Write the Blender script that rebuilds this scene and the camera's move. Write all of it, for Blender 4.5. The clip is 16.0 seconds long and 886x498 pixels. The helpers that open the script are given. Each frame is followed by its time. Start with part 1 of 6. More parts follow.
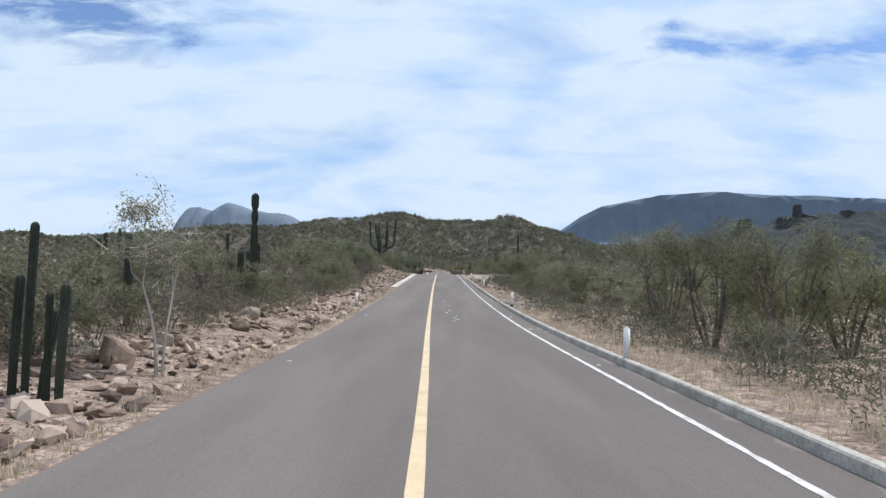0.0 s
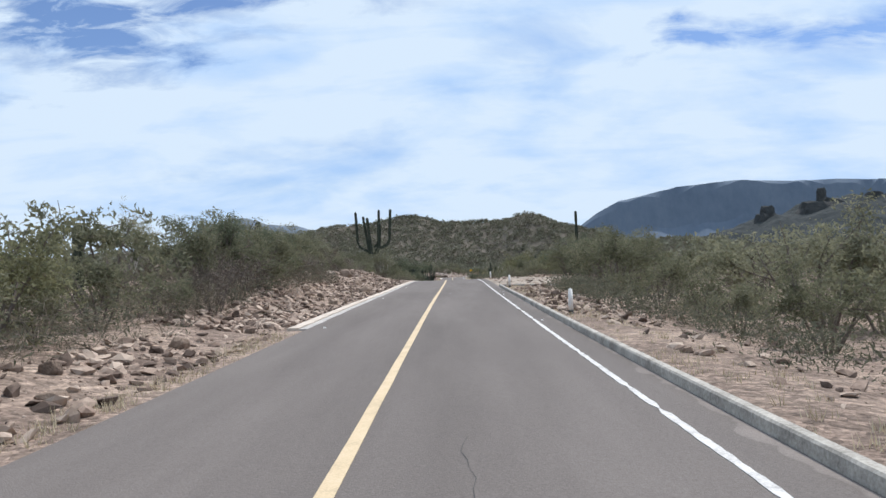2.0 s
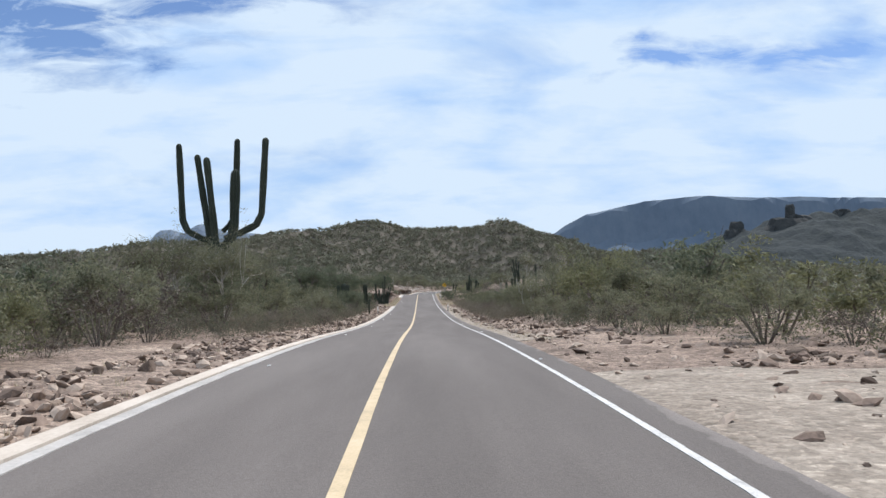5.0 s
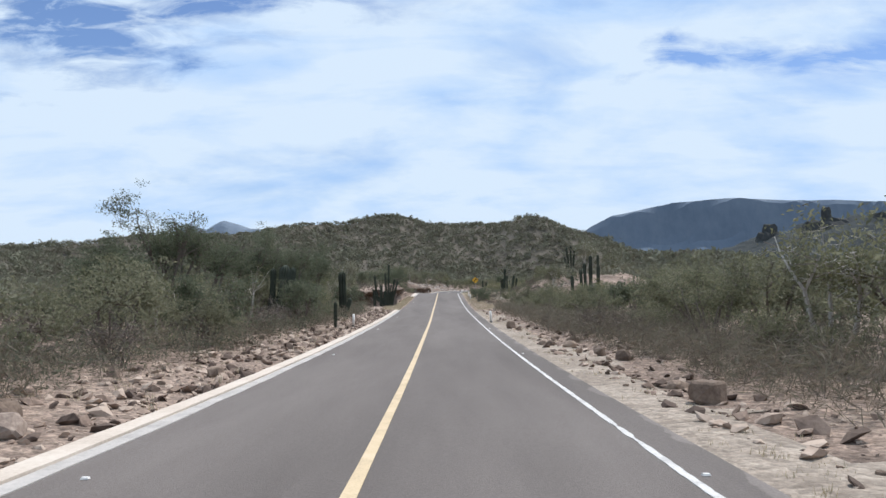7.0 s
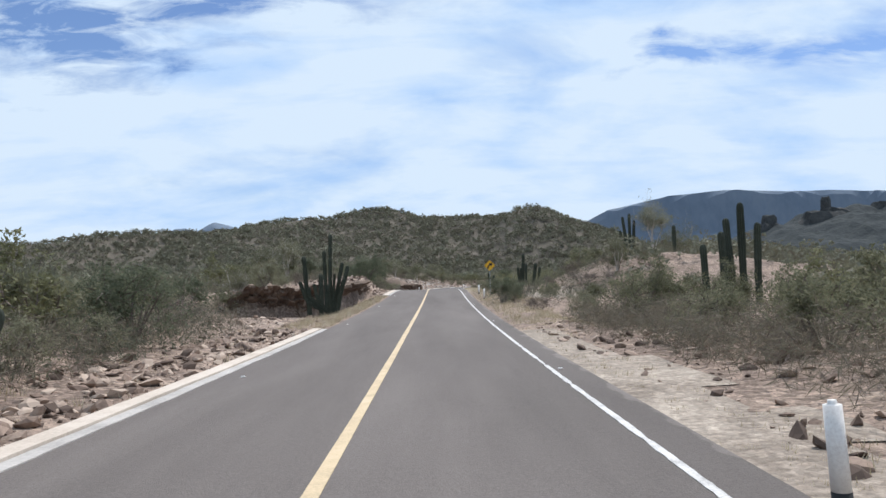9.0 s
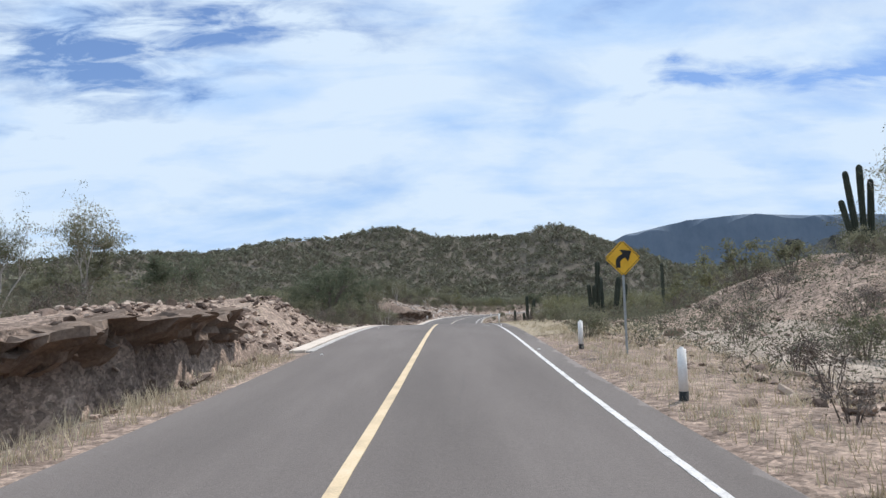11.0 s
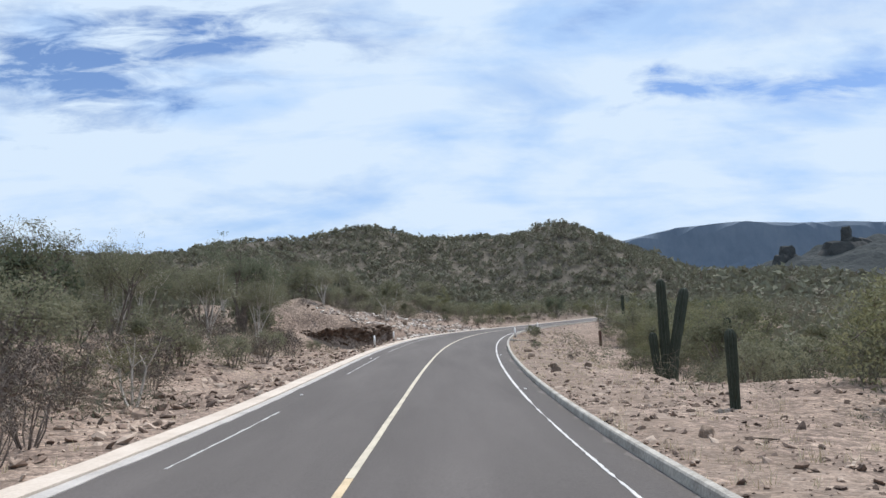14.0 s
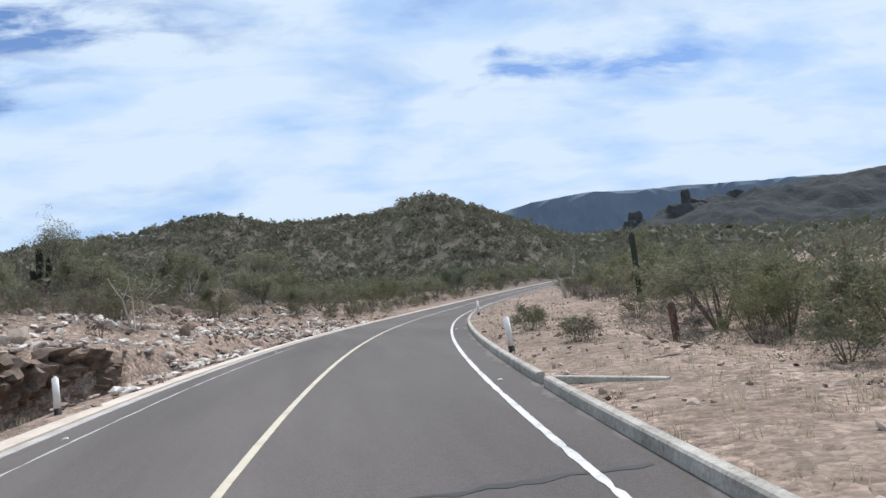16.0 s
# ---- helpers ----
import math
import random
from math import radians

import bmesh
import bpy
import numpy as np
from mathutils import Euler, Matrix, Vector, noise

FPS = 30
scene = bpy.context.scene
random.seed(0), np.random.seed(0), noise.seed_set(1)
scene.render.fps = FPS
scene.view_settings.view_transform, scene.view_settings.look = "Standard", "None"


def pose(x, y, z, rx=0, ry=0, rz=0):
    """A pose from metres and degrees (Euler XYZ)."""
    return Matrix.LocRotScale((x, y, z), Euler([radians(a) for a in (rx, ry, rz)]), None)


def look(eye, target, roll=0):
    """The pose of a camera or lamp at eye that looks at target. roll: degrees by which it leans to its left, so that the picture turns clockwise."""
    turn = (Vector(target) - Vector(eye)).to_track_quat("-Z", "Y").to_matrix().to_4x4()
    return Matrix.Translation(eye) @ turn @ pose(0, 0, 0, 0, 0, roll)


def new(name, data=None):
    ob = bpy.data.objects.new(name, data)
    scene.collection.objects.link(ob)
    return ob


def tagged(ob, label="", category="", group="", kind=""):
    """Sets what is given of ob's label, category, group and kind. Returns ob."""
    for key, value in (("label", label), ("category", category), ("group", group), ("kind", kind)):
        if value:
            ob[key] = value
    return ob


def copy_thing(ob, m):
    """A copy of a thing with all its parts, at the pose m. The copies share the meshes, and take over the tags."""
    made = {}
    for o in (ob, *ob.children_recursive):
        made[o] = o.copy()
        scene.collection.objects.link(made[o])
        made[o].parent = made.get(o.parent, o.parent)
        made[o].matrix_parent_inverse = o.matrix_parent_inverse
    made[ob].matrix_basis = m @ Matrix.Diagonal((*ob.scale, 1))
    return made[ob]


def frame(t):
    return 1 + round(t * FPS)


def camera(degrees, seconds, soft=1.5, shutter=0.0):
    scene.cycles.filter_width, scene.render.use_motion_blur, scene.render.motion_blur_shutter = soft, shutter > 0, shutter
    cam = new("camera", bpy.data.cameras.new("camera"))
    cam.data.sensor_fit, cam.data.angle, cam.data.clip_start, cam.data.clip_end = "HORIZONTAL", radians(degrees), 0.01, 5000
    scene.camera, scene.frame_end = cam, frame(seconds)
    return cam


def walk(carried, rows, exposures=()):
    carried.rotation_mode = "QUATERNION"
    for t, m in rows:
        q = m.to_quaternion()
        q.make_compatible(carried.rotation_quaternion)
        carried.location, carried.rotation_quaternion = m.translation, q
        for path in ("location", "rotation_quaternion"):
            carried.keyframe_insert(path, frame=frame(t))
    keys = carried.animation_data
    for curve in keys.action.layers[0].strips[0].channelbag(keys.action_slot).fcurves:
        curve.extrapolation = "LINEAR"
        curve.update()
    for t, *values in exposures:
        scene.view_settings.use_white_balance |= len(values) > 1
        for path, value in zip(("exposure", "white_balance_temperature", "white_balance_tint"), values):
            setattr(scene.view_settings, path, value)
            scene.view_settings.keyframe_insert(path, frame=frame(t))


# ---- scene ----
cam = camera(62.44, 16.0)
walk(cam, [
    (0.0, pose(0.123, -0.000, 1.523, 92.622, -0.864, -0.589)),
    (0.5, pose(0.364, 9.605, 1.577, 92.921, -0.802, 0.176)),
    (1.0, pose(0.542, 19.508, 1.625, 92.829, -0.344, 0.792)),
    (1.5, pose(0.710, 29.288, 1.767, 93.012, 0.688, 1.003)),
    (2.0, pose(0.825, 39.446, 2.015, 93.015, 2.067, 0.810)),
    (2.5, pose(0.879, 50.069, 2.339, 93.230, 2.871, 0.367)),
    (3.0, pose(0.854, 61.043, 2.708, 93.316, 3.098, -0.289)),
    (3.5, pose(0.831, 72.128, 3.078, 93.578, 2.639, -0.928)),
    (4.0, pose(0.809, 82.835, 3.428, 93.678, 2.340, -1.696)),
    (4.5, pose(0.820, 93.149, 3.789, 93.759, 1.869, -2.039)),
    (5.0, pose(0.810, 103.072, 4.085, 93.822, 1.228, -1.958)),
    (5.5, pose(0.798, 112.738, 4.264, 93.865, 0.595, -1.601)),
    (6.0, pose(0.846, 122.295, 4.293, 93.888, 0.149, -1.118)),
    (6.5, pose(0.963, 131.887, 4.200, 93.890, 0.069, -0.659)),
    (7.0, pose(1.131, 141.517, 4.045, 93.871, 0.355, -0.223)),
    (7.5, pose(1.290, 151.161, 3.943, 93.647, 0.829, -0.190)),
    (8.0, pose(1.384, 160.828, 3.919, 93.418, 1.208, -0.465)),
    (8.5, pose(1.434, 170.518, 3.972, 93.449, 1.416, -0.597)),
    (9.0, pose(1.468, 180.232, 4.073, 93.741, 1.452, -0.584)),
    (9.5, pose(1.481, 189.973, 4.219, 94.203, 1.396, -0.446)),
    (10.0, pose(1.471, 199.729, 4.413, 94.742, 1.328, -0.198)),
    (10.5, pose(1.504, 209.497, 4.661, 95.270, 1.327, 0.140)),
    (11.0, pose(1.581, 219.281, 4.965, 95.784, 1.394, 0.569)),
    (11.5, pose(1.669, 229.181, 5.339, 96.190, 1.310, 0.695)),
    (12.0, pose(1.754, 239.105, 5.797, 96.160, 0.846, 0.510)),
    (12.5, pose(1.847, 248.976, 6.212, 96.507, 0.857, 0.290)),
    (13.0, pose(1.915, 258.850, 6.411, 96.628, 0.491, 0.189)),
    (13.5, pose(2.011, 268.607, 6.353, 96.783, 0.738, -0.025)),
    (14.0, pose(2.164, 278.411, 6.164, 96.524, 1.646, -0.486)),
    (14.5, pose(2.405, 288.257, 6.053, 95.965, 3.328, -1.587)),
    (15.0, pose(2.689, 298.055, 6.131, 95.450, 4.588, -3.849)),
    (15.5, pose(3.109, 307.809, 6.382, 94.985, 6.025, -7.211)),
    (16.0, pose(3.747, 316.991, 6.692, 94.736, 7.307, -10.830)),
])

# The road: heading (degrees, left is positive) and grade every 15 m from 15 m behind the start.
HEADING = [-0.06, -0.05, 0.4, 0.02, -0.06, -0.2, -0.43, -0.51, 0.13, -0.18, -0.52, -0.27, -0.07, -0.28, 0.05, -0.26, -0.36, -0.41, -0.29, -0.59, -0.61, -1.8, -3.8, -7.77, -12.42, -17.17, -21.73, -26.03, -30.15, -34.26, -38.38, -42.49]
GRADE = [0.0024, 0.0073, 0.0025, 0.0218, 0.0312, 0.0349, 0.0314, 0.0367, 0.024, -0.0015, -0.0189, -0.008, 0.0058, 0.0124, 0.02, 0.0283, 0.0378, 0.052, 0.0184, -0.0236, -0.0112, 0.024, 0.0362, 0.0307, 0.0221, 0.0196, 0.0249, 0.0326, 0.0395, 0.04, 0.0398, 0.0398]
# ---- world, sun ----
SUN_AZ, SUN_EL = -42.0, 60.0   # degrees to the left of straight ahead (negative: to the right), height
world = bpy.data.worlds.new("sky")
scene.world = world
world.use_nodes = True
wt = world.node_tree
wt.nodes.clear()


def wnode(kind, **values):
    n = wt.nodes.new(kind)
    for k, v in values.items():
        n.inputs[k].default_value = v
    return n


def wmath(op, a, b=None):
    n = wt.nodes.new("ShaderNodeMath")
    n.operation = op
    for i, v in enumerate((a, b)):
        if v is None:
            continue
        if isinstance(v, (int, float)):
            n.inputs[i].default_value = v
        else:
            wt.links.new(v, n.inputs[i])
    return n.outputs[0]


sky = wt.nodes.new("ShaderNodeTexSky")
sky.sky_type = "NISHITA"
sky.sun_disc = False
sky.sun_elevation = radians(SUN_EL)
sky.sun_rotation = radians(-SUN_AZ)
sky.air_density, sky.dust_density, sky.ozone_density = 1.0, 0.2, 2.0
coord = wt.nodes.new("ShaderNodeTexCoord")
sep = wt.nodes.new("ShaderNodeSeparateXYZ")
wt.links.new(coord.outputs["Generated"], sep.inputs[0])
height = wmath("ADD", wmath("MAXIMUM", sep.outputs[2], 0.0), 0.35)
flat = wt.nodes.new("ShaderNodeCombineXYZ")
wt.links.new(wmath("DIVIDE", sep.outputs[0], height), flat.inputs[0])
wt.links.new(wmath("DIVIDE", sep.outputs[1], height), flat.inputs[1])
shift = wt.nodes.new("ShaderNodeMapping")
shift.inputs["Location"].default_value = (3.1, 1.7, 0.0)
shift.inputs["Rotation"].default_value = (0, 0, 0.35)
shift.inputs["Scale"].default_value = (0.8, 1.15, 1.0)
wt.links.new(flat.outputs[0], shift.inputs[0])
big = wnode("ShaderNodeTexNoise", Scale=1.5, Detail=8.0, Roughness=0.58, Distortion=0.15)
fine = wnode("ShaderNodeTexNoise", Scale=4.0, Detail=7.0, Roughness=0.55, Distortion=0.25)
for n in (big, fine):
    wt.links.new(shift.outputs[0], n.inputs["Vector"])
cover = wmath("ADD", wmath("MULTIPLY", big.outputs[0], 0.62), wmath("MULTIPLY", fine.outputs[0], 0.38))
# bearing and height of the sky ahead, for the gaps between the sheets of cloud
ahead = wmath("MAXIMUM", sep.outputs[1], 0.05)
plane = wt.nodes.new("ShaderNodeCombineXYZ")
wt.links.new(wmath("DIVIDE", sep.outputs[0], ahead), plane.inputs[0])
wt.links.new(wmath("DIVIDE", sep.outputs[2], ahead), plane.inputs[1])
torn_noise = wnode("ShaderNodeTexNoise", Scale=11.0, Detail=6.0, Roughness=0.6, Distortion=0.3)
stretched = wt.nodes.new("ShaderNodeMapping")
stretched.inputs["Scale"].default_value = (0.55, 1.3, 1.0)
stretched.inputs["Rotation"].default_value = (0, 0, 0.22)
wt.links.new(plane.outputs[0], stretched.inputs[0])
wt.links.new(stretched.outputs[0], torn_noise.inputs["Vector"])
torn = wt.nodes.new("ShaderNodeVectorMath")
torn.operation = "MULTIPLY_ADD"
torn.inputs[1].default_value = (0.16, 0.075, 0)
torn.inputs[2].default_value = (-0.08, -0.0375, 0)
wt.links.new(torn_noise.outputs["Color"], torn.inputs[0])
moved = wt.nodes.new("ShaderNodeVectorMath")
moved.operation = "ADD"
wt.links.new(torn.outputs[0], moved.inputs[0])
wt.links.new(plane.outputs[0], moved.inputs[1])
# each gap: bearing, height, half its width and height, tilt, depth
GAPS = ((-0.49, 0.345, 0.105, 0.036, -0.3, 0.4), (-0.42, 0.395, 0.17, 0.036, -0.12, 0.33), (-0.62, 0.41, 0.2, 0.042, 0.0, 0.32), (-0.3, 0.45, 0.22, 0.035, -0.1, 0.26), (-0.35, 0.33, 0.05, 0.013, -0.1, 0.24), (-0.6, 0.287, 0.07, 0.011, -0.15, 0.22),
        (-0.25, 0.42, 0.12, 0.022, -0.1, 0.2), (0.325, 0.342, 0.035, 0.013, 0.0, 0.3), (0.4, 0.335, 0.06, 0.012, 0.05, 0.32), (0.5, 0.335, 0.08, 0.017, 0.05, 0.27), (0.62, 0.345, 0.08, 0.035, 0.3, 0.3), (0.27, 0.315, 0.05, 0.008, 0.5, 0.18), (0.25, 0.445, 0.06, 0.018, 0.3, 0.2),
        (0.435, 0.205, 0.05, 0.01, 0.1, 0.13), (-0.12, 0.2, 0.09, 0.01, -0.2, 0.1), (-0.34, 0.16, 0.14, 0.014, -0.12, 0.11))
holes = None
for bearing, high, wide, tall, tilt, depth in GAPS:
    centred = wt.nodes.new("ShaderNodeVectorMath")
    centred.operation = "SUBTRACT"
    centred.inputs[1].default_value = (bearing, high, 0)
    wt.links.new(moved.outputs[0], centred.inputs[0])
    turned = wt.nodes.new("ShaderNodeMapping")
    turned.inputs["Rotation"].default_value = (0, 0, -tilt)
    wt.links.new(centred.outputs[0], turned.inputs[0])
    gap = wt.nodes.new("ShaderNodeVectorMath")
    gap.operation = "DIVIDE"
    gap.inputs[1].default_value = (wide, tall, 1)
    wt.links.new(turned.outputs[0], gap.inputs[0])
    away = wt.nodes.new("ShaderNodeVectorMath")
    away.operation = "LENGTH"
    wt.links.new(gap.outputs[0], away.inputs[0])
    hole = wmath("MULTIPLY", wmath("MAXIMUM", wmath("SUBTRACT", 1.9, away.outputs["Value"]), 0.0), depth * 0.5)
    holes = hole if holes is None else wmath("ADD", holes, hole)
# thin veils of cloud drawn across the gaps
veil = wnode("ShaderNodeTexNoise", Scale=1.0, Detail=7.0, Roughness=0.62, Distortion=0.5)
veiled = wt.nodes.new("ShaderNodeMapping")
veiled.inputs["Scale"].default_value = (9.0, 34.0, 1.0)
veiled.inputs["Rotation"].default_value = (0, 0, 0.2)
wt.links.new(plane.outputs[0], veiled.inputs[0])
wt.links.new(veiled.outputs[0], veil.inputs["Vector"])
thin = wt.nodes.new("ShaderNodeMapRange")
thin.inputs["From Min"].default_value, thin.inputs["From Max"].default_value = 0.32, 0.66
thin.inputs["To Min"].default_value, thin.inputs["To Max"].default_value = 0.15, 1.35
wt.links.new(veil.outputs[0], thin.inputs[0])
cover = wmath("SUBTRACT", cover, wmath("MULTIPLY", holes, thin.outputs[0]))
ramp = wt.nodes.new("ShaderNodeValToRGB")
ramp.color_ramp.elements[0].position, ramp.color_ramp.elements[0].color = 0.14, (0.0, 0.0, 0.0, 1)
ramp.color_ramp.elements[1].position, ramp.color_ramp.elements[1].color = 0.47, (1, 1, 1, 1)
wt.links.new(cover, ramp.inputs[0])
cloud_tone = wt.nodes.new("ShaderNodeValToRGB")
cloud_tone.color_ramp.elements[0].position, cloud_tone.color_ramp.elements[0].color = 0.37, (0.475, 0.68, 1.0, 1)
cloud_tone.color_ramp.elements[1].position, cloud_tone.color_ramp.elements[1].color = 0.53, (0.695, 0.835, 1.0, 1)
streak = wnode("ShaderNodeTexNoise", Scale=1.0, Detail=6.0, Roughness=0.55, Distortion=0.6)
drawn = wt.nodes.new("ShaderNodeMapping")
drawn.inputs["Scale"].default_value = (2.6, 13.0, 1.0)
drawn.inputs["Rotation"].default_value = (0, 0, 0.13)
wt.links.new(plane.outputs[0], drawn.inputs[0])
wt.links.new(drawn.outputs[0], streak.inputs["Vector"])
tone = wmath("ADD", wmath("MULTIPLY", fine.outputs[0], 0.5), wmath("MULTIPLY", streak.outputs[0], 0.5))
wt.links.new(tone, cloud_tone.inputs[0])
sky_part = wnode("ShaderNodeBackground", Strength=0.11)
cloud_part = wnode("ShaderNodeBackground", Strength=1.0)
deep = wt.nodes.new("ShaderNodeMix")
deep.data_type, deep.blend_type = "RGBA", "MULTIPLY"
deep.inputs["Factor"].default_value = 1.0
deep.inputs["B"].default_value = (0.9, 0.98, 1.16, 1)
wt.links.new(sky.outputs[0], deep.inputs["A"])
wt.links.new(deep.outputs["Result"], sky_part.inputs[0])
wt.links.new(cloud_tone.outputs[0], cloud_part.inputs[0])
blend = wt.nodes.new("ShaderNodeMixShader")
wt.links.new(ramp.outputs[0], blend.inputs[0])
wt.links.new(sky_part.outputs[0], blend.inputs[1])
wt.links.new(cloud_part.outputs[0], blend.inputs[2])
wout = wt.nodes.new("ShaderNodeOutputWorld")
wt.links.new(blend.outputs[0], wout.inputs[0])

sun = new("sun", bpy.data.lights.new("sun", "SUN"))
sun.data.energy, sun.data.angle, sun.data.color = 4.0, radians(0.6), (1.0, 0.97, 0.94)
sun_from = Vector((-math.sin(radians(SUN_AZ)) * math.cos(radians(SUN_EL)), math.cos(radians(SUN_AZ)) * math.cos(radians(SUN_EL)), math.sin(radians(SUN_EL))))
sun.matrix_world = look(sun_from * 50, (0, 0, 0))


# ---- materials ----
def material(name, tones, scale=1.0, fine_scale=None, rough=0.9, bump=0.3, bump_scale=None, random_tint=0.0, island_tint=0.0, metal=0.0, translucent=0.0, space="Object", stretch=(1, 1, 1), relief=0.02):
    """A procedural surface: a ramp of tones over noise at two scales, with relief."""
    m = bpy.data.materials.new(name)
    m.use_nodes = True
    nt = m.node_tree
    nd, ln = nt.nodes, nt.links
    bsdf = nd["Principled BSDF"]
    tc = nd.new("ShaderNodeTexCoord")
    mp = nd.new("ShaderNodeMapping")
    mp.inputs["Scale"].default_value = stretch
    ln.new(tc.outputs[space], mp.inputs[0])
    a = nd.new("ShaderNodeTexNoise")
    a.inputs["Scale"].default_value, a.inputs["Detail"].default_value, a.inputs["Roughness"].default_value = scale, 6, 0.6
    b = nd.new("ShaderNodeTexNoise")
    b.inputs["Scale"].default_value, b.inputs["Detail"].default_value, b.inputs["Roughness"].default_value = fine_scale or scale * 11, 5, 0.65
    for n in (a, b):
        ln.new(mp.outputs[0], n.inputs["Vector"])
    mix = nd.new("ShaderNodeMath")
    mix.operation = "MULTIPLY_ADD"
    mix.inputs[1].default_value = 0.45
    ln.new(b.outputs[0], mix.inputs[0])
    half = nd.new("ShaderNodeMath")
    half.operation = "MULTIPLY"
    half.inputs[1].default_value = 0.55
    ln.new(a.outputs[0], half.inputs[0])
    ln.new(half.outputs[0], mix.inputs[2])
    value = mix.outputs[0]
    for amount, source in ((random_tint, "object"), (island_tint, "island")):
        if amount:
            g = nd.new("ShaderNodeObjectInfo" if source == "object" else "ShaderNodeNewGeometry")
            add = nd.new("ShaderNodeMath")
            add.operation = "MULTIPLY_ADD"
            add.inputs[1].default_value = amount
            ln.new(g.outputs["Random" if source == "object" else "Random Per Island"], add.inputs[0])
            ln.new(value, add.inputs[2])
            sub = nd.new("ShaderNodeMath")
            sub.operation = "SUBTRACT"
            sub.inputs[1].default_value = amount / 2
            ln.new(add.outputs[0], sub.inputs[0])
            value = sub.outputs[0]
    r = nd.new("ShaderNodeValToRGB")
    el = r.color_ramp.elements
    spread = 0.3 + 0.4 * np.linspace(0, 1, len(tones))
    el[0].position, el[0].color = float(spread[0]), (*tones[0], 1)
    el[1].position, el[1].color = float(spread[-1]), (*tones[-1], 1)
    for p, c in zip(spread[1:-1], tones[1:-1]):
        e = el.new(float(p))
        e.color = (*c, 1)
    ln.new(value, r.inputs[0])
    ln.new(r.outputs[0], bsdf.inputs["Base Color"])
    bsdf.inputs["Roughness"].default_value = rough
    bsdf.inputs["Metallic"].default_value = metal
    bsdf.inputs["Specular IOR Level"].default_value = 0.25
    if bump:
        c = nd.new("ShaderNodeTexNoise")
        c.inputs["Scale"].default_value, c.inputs["Detail"].default_value = bump_scale or (fine_scale or scale * 11), 6
        ln.new(mp.outputs[0], c.inputs["Vector"])
        bp = nd.new("ShaderNodeBump")
        bp.inputs["Strength"].default_value, bp.inputs["Distance"].default_value = bump, relief
        ln.new(c.outputs[0], bp.inputs["Height"])
        ln.new(bp.outputs[0], bsdf.inputs["Normal"])
    if translucent:
        tr = nd.new("ShaderNodeBsdfTranslucent")
        ln.new(r.outputs[0], tr.inputs[0])
        ms = nd.new("ShaderNodeMixShader")
        ms.inputs[0].default_value = translucent
        ln.new(bsdf.outputs[0], ms.inputs[1])
        ln.new(tr.outputs[0], ms.inputs[2])
        ln.new(ms.outputs[0], nd["Material Output"].inputs[0])
    return m


M_ASPHALT = material("asphalt", [(0.092, 0.079, 0.073), (0.134, 0.116, 0.107), (0.184, 0.161, 0.148)], 0.6, 34, 0.95, 0.8, 60, stretch=(1, 0.12, 1), relief=0.012)


def evenly(m):
    """Lets the grain lie even in all directions, while the broad stains run along the road."""
    nt = m.node_tree
    coords = next(n for n in nt.nodes if n.bl_idname == "ShaderNodeTexCoord")
    for n in nt.nodes:
        if n.bl_idname == "ShaderNodeTexNoise" and n.inputs["Scale"].default_value > 5:
            nt.links.new(coords.outputs["Object"], n.inputs["Vector"])


evenly(M_ASPHALT)


